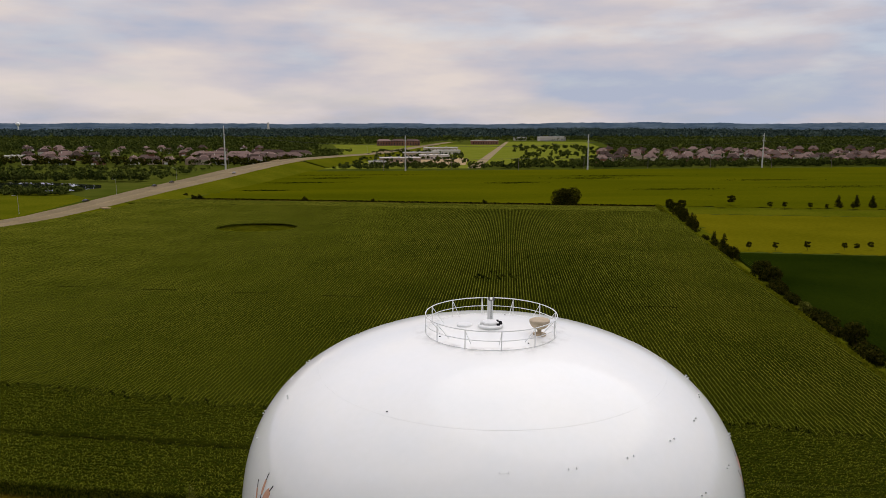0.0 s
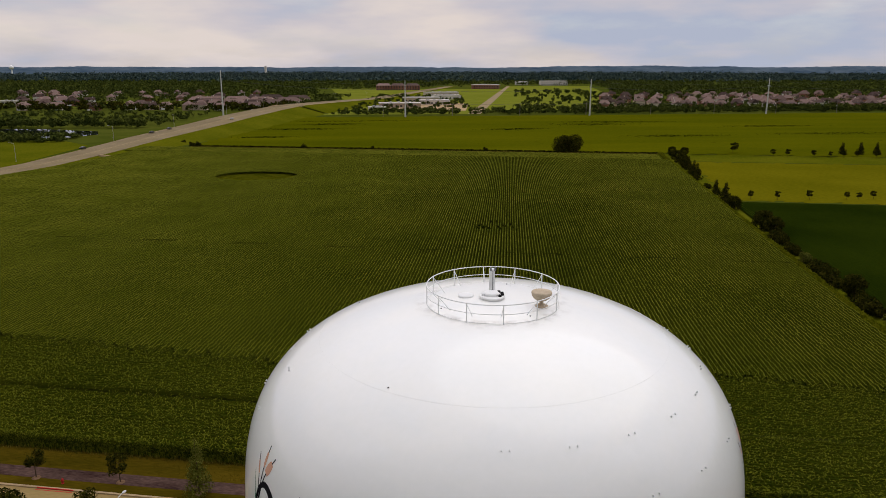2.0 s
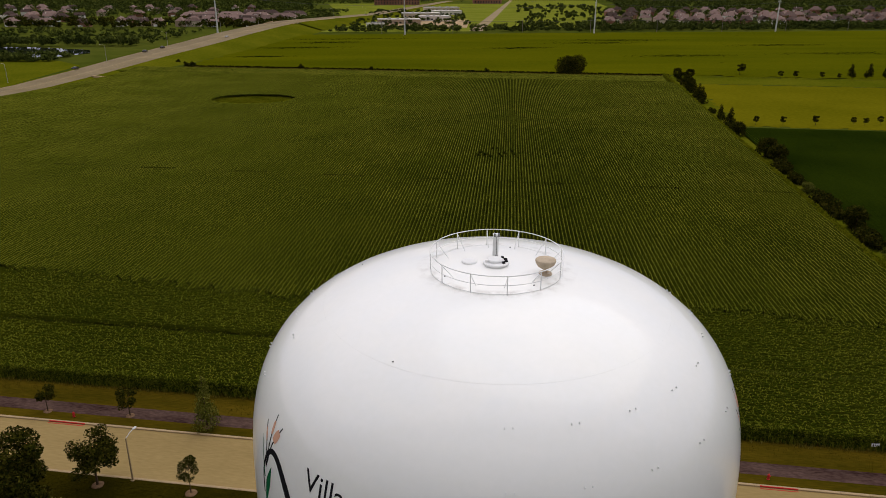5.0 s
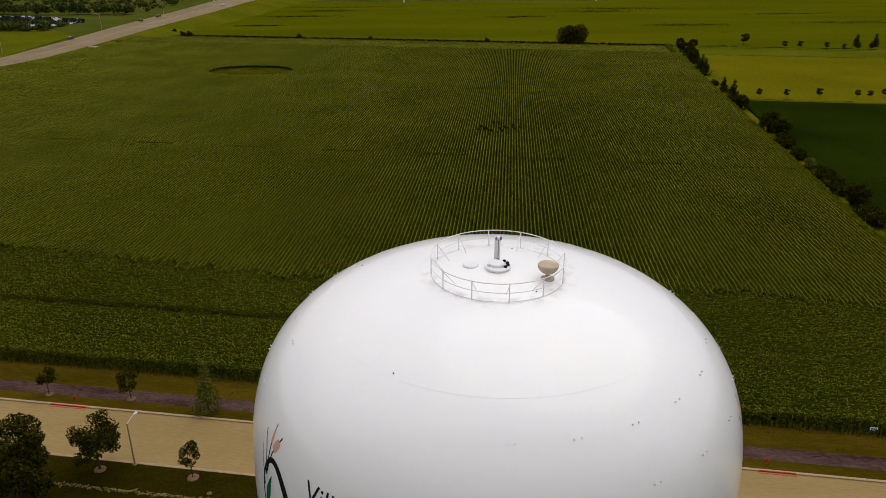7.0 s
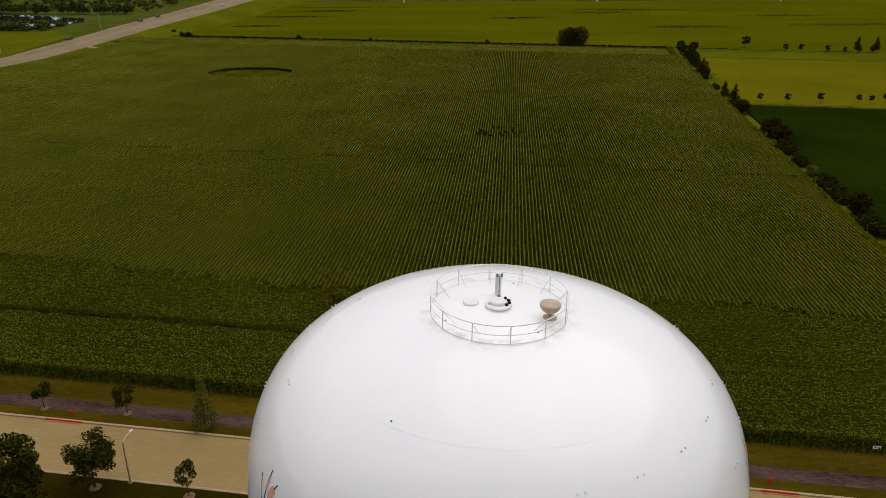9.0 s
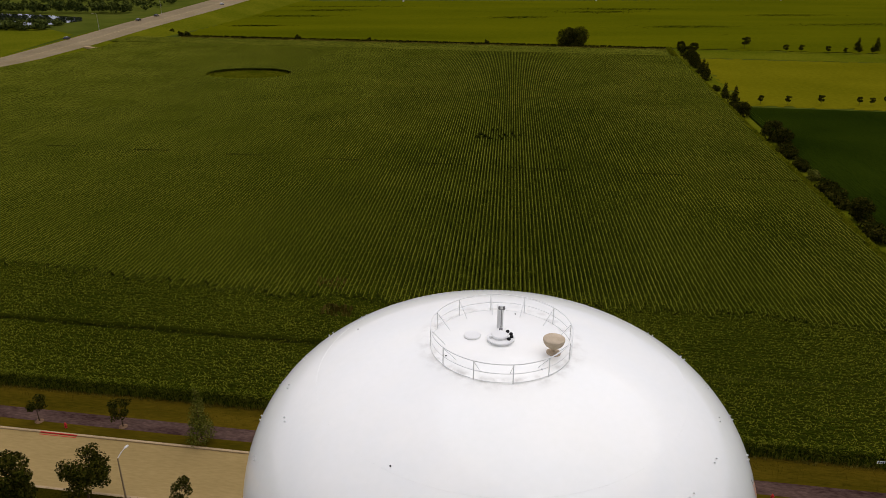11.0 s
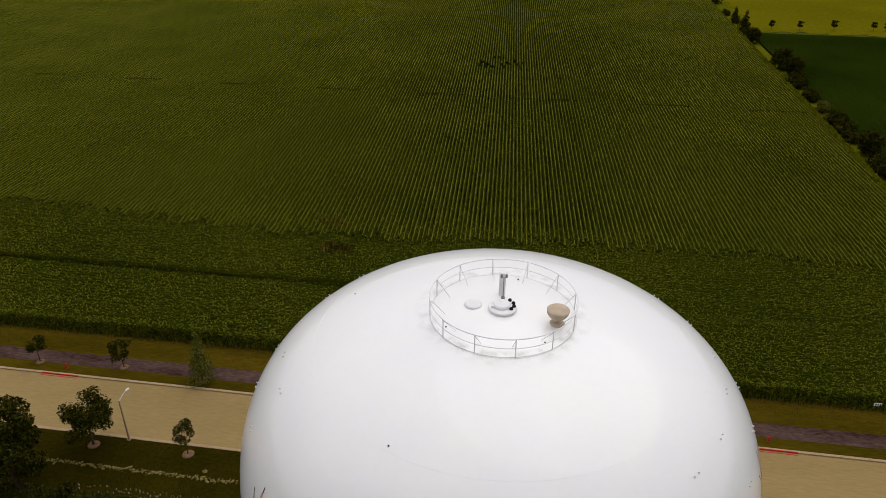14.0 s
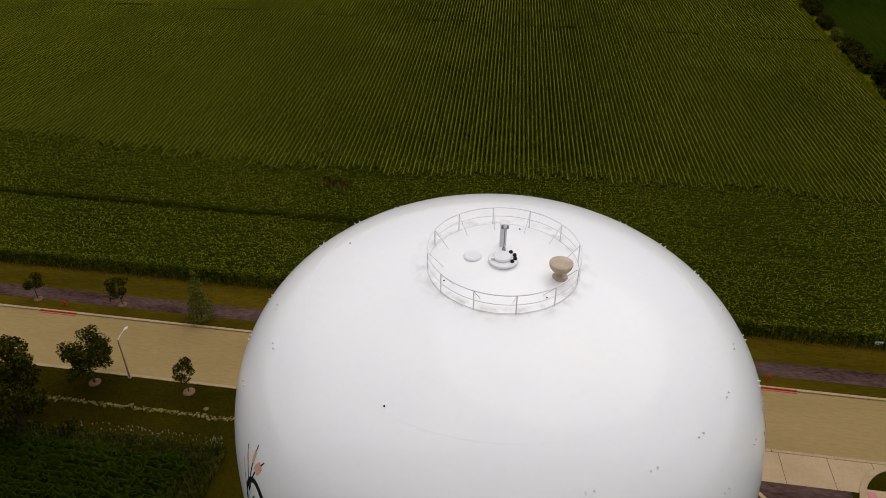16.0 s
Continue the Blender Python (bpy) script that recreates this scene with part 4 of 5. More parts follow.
def tree(name, height, crown_r, crown_low, leaves, size, mat, seed, label, shape="round", trunk=0.14, limbs=6):
    g = random.Random(seed)
    root = tagged(empty(name), label, "tree")
    bm = bmesh.new()
    top = height * (0.62 if shape != "cone" else 0.9)
    bend = (g.uniform(-0.2, 0.2), g.uniform(-0.2, 0.2))
    add_tube(bm, (0, 0, -0.05), (bend[0] * 0.5, bend[1] * 0.5, top * 0.5), trunk * 1.15, trunk * 0.8)
    add_tube(bm, (bend[0] * 0.5, bend[1] * 0.5, top * 0.5), (bend[0], bend[1], top), trunk * 0.8, trunk * 0.35)
    blobs = []
    mid = (crown_low + height) / 2
    half = (height - crown_low) / 2
    count = {"round": 30, "upright": 14, "cone": 16, "sparse": 11, "shrub": 14, "bush": 26}[shape]
    for i in range(count):
        a = g.uniform(0, 2 * math.pi)
        if shape == "cone":
            f = (i + 0.5) / count
            r = crown_r * (1 - f) * 0.30
            blobs.append((r * math.cos(a), r * math.sin(a), crown_low + (height - crown_low) * f * 0.95, crown_r * (0.80 - 0.66 * f)))
            continue
        zz = g.uniform(-0.8, 0.85)
        r = crown_r * 0.72 * math.sqrt(max(0.05, 1 - zz * zz)) * g.uniform(0.55, 1.05)
        br = crown_r * (g.uniform(0.17, 0.31) if shape == "round" else g.uniform(0.26, 0.44))
        blobs.append((r * math.cos(a), r * math.sin(a), mid + zz * half * 0.78, br))
    if shape in ("round", "shrub", "bush"):
        blobs.append((0, 0, mid, crown_r * 0.5))
    for bx, by, bz, br in blobs[:limbs]:
        z0 = min(top * 0.95, max(top * 0.35, bz - 0.5 * math.hypot(bx, by)))
        add_tube(bm, (bend[0] * z0 / top, bend[1] * z0 / top, z0), (bx * 0.8, by * 0.8, bz), trunk * 0.4, trunk * 0.12, 5)
    part("trunk", bm, BARK, root)
    V, F = leaf_cloud(blobs, leaves, size, seed + 100)
    V[:, 2] = np.maximum(V[:, 2], 0.06)
    bulk("crown", V, F, mat, root)
    return root


# street trees
t = tree("street_tree", 7.4, 3.3, 1.4, 6500, 0.15, LEAF, 11, "dark leafy street tree in a mulch ring", "round", 0.13, 9)
t.matrix_world = plan_pose(*plan_of(-40.6, 29.3), 0.13)
t = tree("young_tree", 4.9, 1.35, 1.5, 1500, 0.11, LEAF, 12, "small wind-bent young tree in a mulch ring", "upright", 0.06)
t.matrix_world = plan_pose(*plan_of(-29.9, 27.9), 0.13)
t = tree("sapling", 3.9, 1.4, 0.8, 1300, 0.12, LEAF, 13, "small dark sapling on the verge", "upright", 0.06)
t.matrix_world = plan_pose(*plan_of(-53.4, 43.9), 0.13)
copy_thing(t, plan_pose(*plan_of(-42.4, 42.8), 0.13, 130, 1.1))
t = tree("verge_tree", 7.8, 1.9, 0.5, 2600, 0.13, LEAF_PALE, 14, "pale feathery young tree on the verge", "cone", 0.08)
t.matrix_world = plan_pose(*plan_of(-31.8, 40.3), 0.13)
t = tree("large_tree", 12.4, 5.0, 0.4, 12000, 0.20, LEAF, 15, "large dark tree with a dense crown", "round", 0.26, 12)
t.matrix_world = plan_pose(*plan_of(-45.4, 22.9), 0.13, 0, 0.94)
t = tree("shrub", 1.8, 1.1, 0.2, 420, 0.18, LEAF, 16, "low dark shrub in the weeds", "shrub", 0.05, 4)
t.matrix_world = plan_pose(*plan_of(-40.2, 22.2), 0.13)
for mx, my in ((-40.6, 29.3), (-29.9, 27.9)):
    ring = part("mulch_ring", lathe(bmesh.new(), [(0.0, 0.10), (0.4, 0.12), (0.58, 0.08), (0.66, 0.0)], 24), MULCH)
    ring.matrix_world = plan_pose(*plan_of(mx, my), 0.13)
    tagged(ring, "pale brown mulch ring round a tree", "mulch")
for mx, my in ((-53.4, 43.9), (-42.4, 42.8), (-31.8, 40.3)):
    ring = part("mulch_ring", lathe(bmesh.new(), [(0.0, 0.07), (0.35, 0.08), (0.55, 0.0)], 20), MULCH)
    ring.matrix_world = plan_pose(*plan_of(mx, my), 0.13)
    tagged(ring, "dry mulch ring round a sapling", "mulch")

# hedgerow and field trees
hedge_a = tree("hedge_tree", 6.0, 3.2, -1.2, 3000, 0.24, LEAF, 21, "dark bushy hedgerow tree at the field edge", "bush", 0.14)
hedge_b = tree("hedge_tree", 5.5, 2.2, -0.5, 2000, 0.24, LEAF, 22, "dark upright hedgerow tree at the field edge", "bush", 0.12)
hedge_c = tree("hedge_shrub", 3.4, 3.0, -0.8, 2200, 0.22, LEAF, 23, "low dark hedgerow shrub at the field edge", "shrub", 0.08)
hedge_d = tree("hedge_shrub", 4.6, 3.4, -0.8, 2600, 0.24, LEAF_PALE, 24, "yellow green hedgerow shrub at the field edge", "shrub", 0.08)
spruce = tree("spruce", 5.6, 2.0, 0.2, 1000, 0.24, LEAF, 25, "dark conical evergreen by the meadow", "cone", 0.1, 0)
hedge_a.matrix_world = plan_pose(70.2, 199, 0, 0, 1.15)
hedge_b.matrix_world = plan_pose(72.5, 392, 0, 0, 1.2)
hedge_c.matrix_world = plan_pose(70.6, 168, 0, 0, 1.2)
hedge_d.matrix_world = plan_pose(71.7, 107, 0, 0, 1.25)
spruce.matrix_world = plan_pose(70.2, 265, 0, 0, 1.15)
for o in (hedge_a, hedge_b, hedge_c, hedge_d, spruce):
    tagged(o, group="hedgerow trees")
for proto, u, v, s in ((hedge_b, 71.5, 366, 1.15), (hedge_a, 73.4, 356, 0.95), (hedge_b, 77.5, 381, 1.15), (hedge_a, 71.6, 345, 0.85), (spruce, 72.0, 305, 1.25), (hedge_c, 72.2, 325, 0.75), (hedge_c, 72.0, 280, 0.7), (spruce, 73.2, 254, 1.1), (spruce, 72.4, 322, 1.1), (spruce, 73.0, 338, 1.1), (hedge_c, 71.6, 246, 0.7), (hedge_a, 71.7, 232, 0.8), (hedge_a, 74.0, 191, 0.9), (hedge_c, 72.4, 180, 1.2), (hedge_d, 71.6, 157, 0.55), (hedge_c, 72.6, 147, 1.2), (hedge_c, 71.8, 138, 1.1), (hedge_a, 73.2, 128, 0.85), (hedge_c, 72.2, 118, 1.25), (hedge_c, 73.8, 99, 1.3), (hedge_a, 74.5, 88, 0.9), (hedge_c, 73.0, 78, 1.2)):
    copy_thing(proto, plan_pose(u - (1.8 if v < 320 else 0.6), v, 0, u * 37 + v * 11, s))
big = tree("field_oak", 10.6, 9.6, -3.5, 9000, 0.45, LEAF, 31, "broad dark lone tree in the field", "bush", 0.4, 12)
big.matrix_world = pose(75.5, 402, 0)
small = tree("field_tree", 3.6, 1.35, 1.1, 700, 0.2, LEAF, 32, "small round tree along the meadow edge", "upright", 0.06)
small.matrix_world = pose(119, 240, 0)
tagged(small, group="meadow edge trees")
for x, y, s in ((129, 239, 1.0), (141.5, 239, 1.1), (156, 239, 0.95), (160, 238, 0.9), (167, 240, 1.0), (172, 391, 2.0), (190, 378, 1.3), (198, 377, 1.3), (212, 375, 1.2), (221, 374, 1.0), (228, 373, 1.0), (235, 372, 1.1), (246, 372, 1.0), (255, 371, 1.0)):
    copy_thing(small, pose(x, y, 0, 0, 0, x * 31) @ Matrix.Diagonal((s, s, s, 1)))
for x, y, s in ((233, 384, 1.25), (243, 383, 1.3), (252, 382, 1.25), (262, 381, 1.2)):
    copy_thing(spruce, pose(x, y, 0, 0, 0, x * 17) @ Matrix.Diagonal((s, s, s, 1)))
tuft = tree("field_shrub", 3.0, 2.2, 0.1, 500, 0.4, LEAF, 33, "small dark shrub on the farm track", "shrub", 0.06, 3)
tuft.matrix_world = pose(-163, 436, 0, 0, 0, 10)
tagged(tuft, group="farm track shrubs")
for x, y, s in ((-158, 432, 1.2), (-174, 452, 0.9), (-88, 423, 1.0), (-44, 417, 0.8), (26, 405, 0.9)):
    copy_thing(tuft, pose(x, y, 0, 0, 0, x * 13) @ Matrix.Diagonal((s, s, s, 1)))


# ---- highway ----
HY = np.array([60, 160, 260, 302, 333, 385, 453, 545, 614, 705, 745, 785, 800, 892, 1071, 1421, 1900], float)
HX = np.array([-253, -238, -222, -210, -200, -193, -185, -173, -167, -161, -157, -153, -151, -129, -84, -42, 40], float)
HZ = np.array([0.4, 0.4, 0.4, 0.6, 1, 2, 4, 6, 7.3, 8, 8.2, 8.2, 8.2, 7, 4, 1, 0.6], float)
HW = np.array([18, 18, 19, 20, 20, 23, 26, 29, 31, 30, 30, 30, 30, 28, 26, 24, 22], float)
hy = np.sort(np.concatenate([np.arange(60, 1000, 12), [769, 777], np.arange(1000, 1900, 40)])).astype(float)
hx, hz, hw = np.interp(hy, HY, HX), np.interp(hy, HY, HZ), np.interp(hy, HY, HW)
dxy = np.gradient(hx, hy)


def strip_mesh(name, offsets, heights, mat, label, category, sel=None):
    """A band along the highway: offsets to the west of its east edge, in metres."""
    V, F = [], []
    idx = np.flatnonzero(sel) if sel is not None else np.arange(len(hy))
    n = len(offsets)
    for i in idx:
        ln = math.hypot(1, dxy[i])
        for o, h in zip(offsets, heights):
            ov = o(i) if callable(o) else o
            hv = h(i) if callable(h) else hz[i] + h
            V.append((hx[i] - ov / ln, hy[i] + ov * dxy[i] / ln, hv))
    for j in range(len(idx) - 1):
        for k in range(n - 1):
            F.append((j * n + k, j * n + k + 1, (j + 1) * n + k + 1, (j + 1) * n + k))
    ob = bulk(name, V, F, mat)
    return tagged(ob, label, category, kind="structure")


SPAN = (hy > 752) & (hy < 792)
strip_mesh("road_highway", (-0.5, -0.5, lambda i: hw[i] * 0.47, lambda i: hw[i] * 0.47, lambda i: hw[i] * 0.53, lambda i: hw[i] * 0.53, lambda i: hw[i] + 0.5, lambda i: hw[i] + 0.5), (-0.9, 0.06, 0.06, 0.14, 0.14, 0.06, 0.06, -0.9), HIGHWAY, "pale concrete highway rising to a bridge", "road")
for bn, sel in (("embankment", hy < 770), ("embankment", hy > 776)):
    strip_mesh(bn, (lambda i: -5 - 3.0 * hz[i], 0.0, lambda i: hw[i], lambda i: hw[i] + 5 + 3.0 * hz[i]), (lambda i: -0.1, -0.03, -0.03, lambda i: -0.1), BANK, "grassy highway embankment", "embankment", sel)
for off in (0.9, 1.9):
    strip_mesh("lane_line", (lambda i, o=off: hw[i] * o / 2 - 0.15, lambda i, o=off: hw[i] * o / 2 + 0.15), (0.075, 0.075), APRON, "pale worn edge line on the highway", "road marking")
bridge = tagged(empty("bridge", pose(-155 - 14, 772, 0)), "concrete road bridge carrying the highway", "bridge")
for py in (-3.4, 5.4):
    part("pier_wall", add_box(bmesh.new(), -15, 15, py - 0.6, py + 0.6, -0.1, 7.4, 0.05), KERB, bridge)
for px_ in (-15.2, 15.2):
    part("parapet", add_box(bmesh.new(), px_ - 0.15, px_ + 0.15, -22, 22, 8.1, 9.0, 0.04), KERB, bridge)

culvert = part("culvert", add_box(bmesh.new(), -1.2, 1.2, -5, 5, -0.3, 0.7, 0.1), KERB)
culvert.matrix_world = pose(-190.0, 370, 1.4, 0, 0, 60)
tagged(culvert, "pale concrete culvert slab beside the highway", "culvert")


def lamp_post(name, height, arm, mat, label, head=0.55):
    root = tagged(empty(name), label, "lamp")
    part("pole", add_tube(bmesh.new(), (0, 0, -0.1), (0, 0, height), 0.11, 0.07, 10), mat, root)
    bm = add_tube(bmesh.new(), (0, 0, height - 0.05), (arm * 0.55, 0, height + 0.28), 0.05, 0.045)
    add_tube(bm, (arm * 0.55, 0, height + 0.28), (arm, 0, height + 0.36), 0.045, 0.04)
    part("arm", bm, POLE_PALE, root)
    bm = bmesh.new()
    bmesh.ops.create_uvsphere(bm, u_segments=12, v_segments=8, radius=1.0)
    for v in bm.verts:
        v.co = Vector((arm + head * 0.6 + v.co.x * head, v.co.y * 0.17, height + 0.36 + v.co.z * (0.09 if v.co.z > 0 else 0.14)))
    part("lamp_head", bm, POLE_PALE, root, "pale lamp head", True)
    part("base_plate", add_box(bmesh.new(), -0.2, 0.2, -0.2, 0.2, -0.05, 0.06, 0.01), mat, root)
    return root


lamp = lamp_post("street_lamp", 5.5, 1.3, POLE_TAN, "tan street lamp with an arm over the street", 0.32)
lamp.matrix_world = plan_pose(*plan_of(-37.05, 30.1), 0.13, 82)
hlamp = lamp_post("highway_lamp", 9.5, 2.6, GALV, "grey highway lamp with a long arm")
hlamp.matrix_world = pose(float(np.interp(352, hy, hx)) - 32, 352, 0.9, 0, 0, 170)
tagged(hlamp, group="highway lamps")
for ly in (437, 525, 640, 745, 850, 960, 1080):
    copy_thing(hlamp, pose(float(np.interp(ly, hy, hx)) - float(np.interp(ly, hy, hw)) - 1.5, ly, float(np.interp(ly, hy, hz)) - 0.2, 0, 0, 175))


def hydrant(u, v):
    root = tagged(empty("fire_hydrant", plan_pose(u, v, 0.13)), "red fire hydrant on the grass verge", "hydrant", "street hydrants")
    part("barrel", lathe(bmesh.new(), [(0.17, 0), (0.17, 0.05), (0.11, 0.06), (0.11, 0.5), (0.14, 0.51), (0.14, 0.56), (0.10, 0.66), (0.04, 0.72), (0.04, 0.78), (0, 0.78)], 16), RED, root)
    for s in (-1, 1):
        part("nozzle", add_tube(bmesh.new(), (s * 0.1, 0, 0.42), (s * 0.2, 0, 0.42), 0.06, 0.06, 10), RED, root)
    part("valve_cap", add_tube(bmesh.new(), (0, -0.1, 0.38), (0, -0.21, 0.38), 0.08, 0.08, 10), RED, root)


hydrant(-55.3, 34.6)
hydrant(28.8, 34.7)
for u0, u1 in ((-57.9, -53.0), (27.6, 31.6)):
    plan_slab("kerb_paint", u0, u1, 33.325, 33.45, 0.03, 0.166, RED, "red painted no-parking kerb stretch", "road marking")
    plan_slab("gutter_paint", u0, u1, 33.02, 33.14, 0.0, 0.026, RED, "red painted stripe in the gutter", "road marking")

sign = tagged(empty("field_sign", plan_pose(*plan_of(48.6, 35.2), 0.1, 5)), "small white field marker sign on a stake", "sign")
part("board", add_box(bmesh.new(), -0.45, 0.45, -0.02, 0.02, 0.55, 0.95, 0.01), RAIL_PAINT, sign)
part("stake", add_box(bmesh.new(), -0.03, 0.03, 0.02, 0.06, -0.1, 0.75), WOOD_POLE, sign)
for bx in (-0.25, 0.0, 0.25):
    part("print_bar", add_box(bmesh.new(), bx - 0.08, bx + 0.08, -0.028, -0.02, 0.65, 0.85), BLACK_PAINT, sign)


# ---- power line ----
def steel_pole(x, y, z, height, turn):
    root = tagged(empty("transmission_pole", pose(x, y, z, 0, 0, turn)), "tall pale steel transmission pole with arms", "power pole", "transmission line poles")
    part("shaft", add_tube(bmesh.new(), (0, 0, -0.5), (0, 0, height), 0.85, 0.40, 12), POLE_PALE, root)
    for hh, side in ((height - 3, 1), (height - 8.5, -1), (height - 8.5, 1)):
        part("arm", add_tube(bmesh.new(), (0, 0, hh), (side * 3.2, 0, hh + 0.9), 0.22, 0.12, 6), POLE_PALE, root)
        part("insulator", add_tube(bmesh.new(), (side * 3.2, 0, hh + 0.9), (side * 3.2, 0, hh - 1.0), 0.12, 0.12, 6), GREY_METAL, root)
    return root


POLES = [(-210, 672, 2.0, 45.0), (-36, 705, 0, 37.0), (156, 731, 0, 38.0), (354, 759, 0, 38.6), (560, 787, 0, 38.0)]
for x, y, z, h in POLES:
    steel_pole(x, y, z, h, 98)


def wire_run(name, pts, sag, r, label):
    bm = bmesh.new()
    for a, b in zip(pts, pts[1:]):
        prev = None
        for i in range(9):
            f = i / 8
            p = Vector(a).lerp(Vector(b), f) - Vector((0, 0, sag * 4 * f * (1 - f)))
            if prev:
                add_tube(bm, prev, p, r, r, 3)
            prev = p
    return tagged(part(name, bm, WIRE), label, "wire")


for dz_, dy in ((-3.2, 3), (-8.6, -3), (-8.6, 3)):
    wire_run("power_line", [(x, y + dy, z + h + dz_) for x, y, z, h in POLES], 3.5, 0.05, "thin sagging transmission wire between the poles")


def wood_pole(x, y):
    root = tagged(empty("utility_pole", pose(x, y, 0, 0, 0, 8)), "grey wooden utility pole with a crossarm", "power pole", "wooden utility poles")
    part("pole", add_tube(bmesh.new(), (0, 0, -0.3), (0, 0, 13), 0.3, 0.2, 6), WOOD_POLE, root)
    part("crossarm", add_box(bmesh.new(), -1.3, 1.3, -0.1, 0.1, 11.8, 12.1), WOOD_POLE, root)
    return root


WP = [(x, FAR_LINE(x) + 12) for x in range(-60, 640, 72)]
for x, y in WP:
    wood_pole(x, y)
for o in (-1.2, 1.2):
    wire_run("utility_line", [(x, y + o, 12.2) for x, y in WP], 0.8, 0.06, "thin utility wire along the tree line")

# ---- pond ----
pond_pts = [(-318, 474), (-276, 490), (-262, 520), (-275, 548), (-330, 572), (-480, 566), (-520, 520), (-420, 480)]
poly_sheet("water_pond", pond_pts, 0.05, WATER, "still pond reflecting the pale sky", "water")
poly_sheet("ground_pond_meadow", [(-226, 335), (-232, 440), (-262, 470), (-420, 490), (-520, 480), (-330, 330)], 0.03, BANK, "green field between highway and pond", "field")
for pts, lab in (([(-470, 900), (-330, 880), (-330, 1010), (-480, 1040)], "green open lawn between the houses"), ([(-640, 900), (-540, 880), (-560, 1000), (-660, 1020)], "green open lawn between the houses"), ([(-130, 752), (31, 765), (80, 1150), (149, 1680), (-250, 1680), (-130, 1000)], "green open land beside the highway"), ([(51, 840), (250, 850), (400, 1950), (189, 1950)], "green park land with scattered trees")):
    poly_sheet("ground_lawn", pts, 0.02, LAWN, lab, "lawn")
poly_sheet("road_commercial", [(30, 770), (44, 770), (190, 1950), (182, 1950)], 0.06, HIGHWAY, "pale straight road through the green land", "road")
poly_sheet("ground_parking", [(-80, 850), (30, 830), (40, 1000), (-60, 1040)], 0.04, APRON, "pale concrete parking area between the buildings", "parking")


# ---- buildings ----
def house(kind, label, w, d, h, roof, wall, roof_mat, gable=False, windows=4):
    root = tagged(empty(kind), label, "house")
    part("wall", add_box(bmesh.new(), -w / 2, w / 2, -d / 2, d / 2, -0.2, h), wall, root)
    bm = bmesh.new()
    e = 0.5
    c = [bm.verts.new(p) for p in ((-w / 2 - e, -d / 2 - e, h), (w / 2 + e, -d / 2 - e, h), (w / 2 + e, d / 2 + e, h), (-w / 2 - e, d / 2 + e, h))]
    k = 0.0 if gable else d * 0.42
    r = [bm.verts.new((-w / 2 - e + k, 0, h + roof)), bm.verts.new((w / 2 + e - k, 0, h + roof))]
    for f in ((c[0], c[1], r[1], r[0]), (c[2], c[3], r[0], r[1]), (c[1], c[2], r[1]), (c[3], c[0], r[0]), (c[3], c[2], c[1], c[0])):
        bm.faces.new(f)
    g = w * 0.24
    v = [bm.verts.new(p) for p in ((-g - 1, -d / 2 - 1.6, h - 0.6), (g - 1, -d / 2 - 1.6, h - 0.6), (-1, -d / 2 - 1.6, h + roof * 0.62), (-1, 0, h + roof * 0.66), (-g - 1, 0, h), (g - 1, 0, h))]
    for f in ((v[0], v[1], v[2]), (v[0], v[2], v[3], v[4]), (v[1], v[5], v[3], v[2])):
        bm.faces.new(f)
    part("roof", bm, roof_mat, root)
    part("front_gable", add_box(bmesh.new(), -g - 0.6, g - 1.4, -d / 2 - 1.4, -d / 2, -0.2, h - 0.6), wall, root)
    for i in range(windows):
        x = -w / 2 + w * (i + 0.5) / windows
        for z in ((1.0, 3.8) if h > 4.5 else (1.0,)):
            if abs(x + 1) > g + 0.8:
                part("window", add_box(bmesh.new(), x - 0.6, x + 0.6, -d / 2 - 0.05, -d / 2 + 0.05, z, z + 1.4), GLASS_DARK, root)
    part("garage_door", add_box(bmesh.new(), -g - 0.2, g - 1.9, -d / 2 - 1.46, -d / 2 - 1.38, 0, 2.2), RAIL_PAINT, root)
    part("chimney", add_box(bmesh.new(), w * 0.22, w * 0.22 + 0.9, 0.4, 1.3, h, h + roof + 0.7), wall, root)
    return root


H1 = house("house", "two-storey tan house with a hipped brown roof", 14, 10, 5.8, 3.6, WALL_TAN, SHINGLE)
H2 = house("house", "two-storey pale house with a gabled brown roof", 13, 9, 5.6, 3.8, WALL_WHITE, SHINGLE, True)
H3 = house("house", "brick house with a steep brown roof", 15, 11, 5.8, 4.6, WALL_BRICK, SHINGLE)
H4 = house("townhouse", "long tan townhouse row with brown roofs", 34, 13, 6.0, 4.4, WALL_TAN, SHINGLE, False, 8)
H1.matrix_world, H2.matrix_world, H3.matrix_world, H4.matrix_world = pose(-330, 850, 0), pose(-352, 858, 0), pose(-372, 880, 0), pose(-222, 905, 0, 0, 0, -8)
for o in (H1, H2, H3, H4):
    tagged(o, group="suburban houses")
hr = random.Random(5)
for y, dens in ((845, 21), (890, 22), (945, 23), (1010, 25), (1085, 27), (1180, 30), (1290, 36)):
    for i in range(40):
        x = -y * 0.585 + i * dens + hr.uniform(-5, 5)
        if x > -y * 0.245 or hr.random() < 0.30 or (-480 < x < -330 and 885 < y < 1030):
            continue
        copy_thing(hr.choice((H1, H2, H2, H3, H1)), pose(x, y + hr.uniform(-9, 9), 0, 0, 0, hr.choice((0, 90, 20, -25, 180))) @ Matrix.Diagonal((1, 1, hr.uniform(0.85, 1.15), 1)))
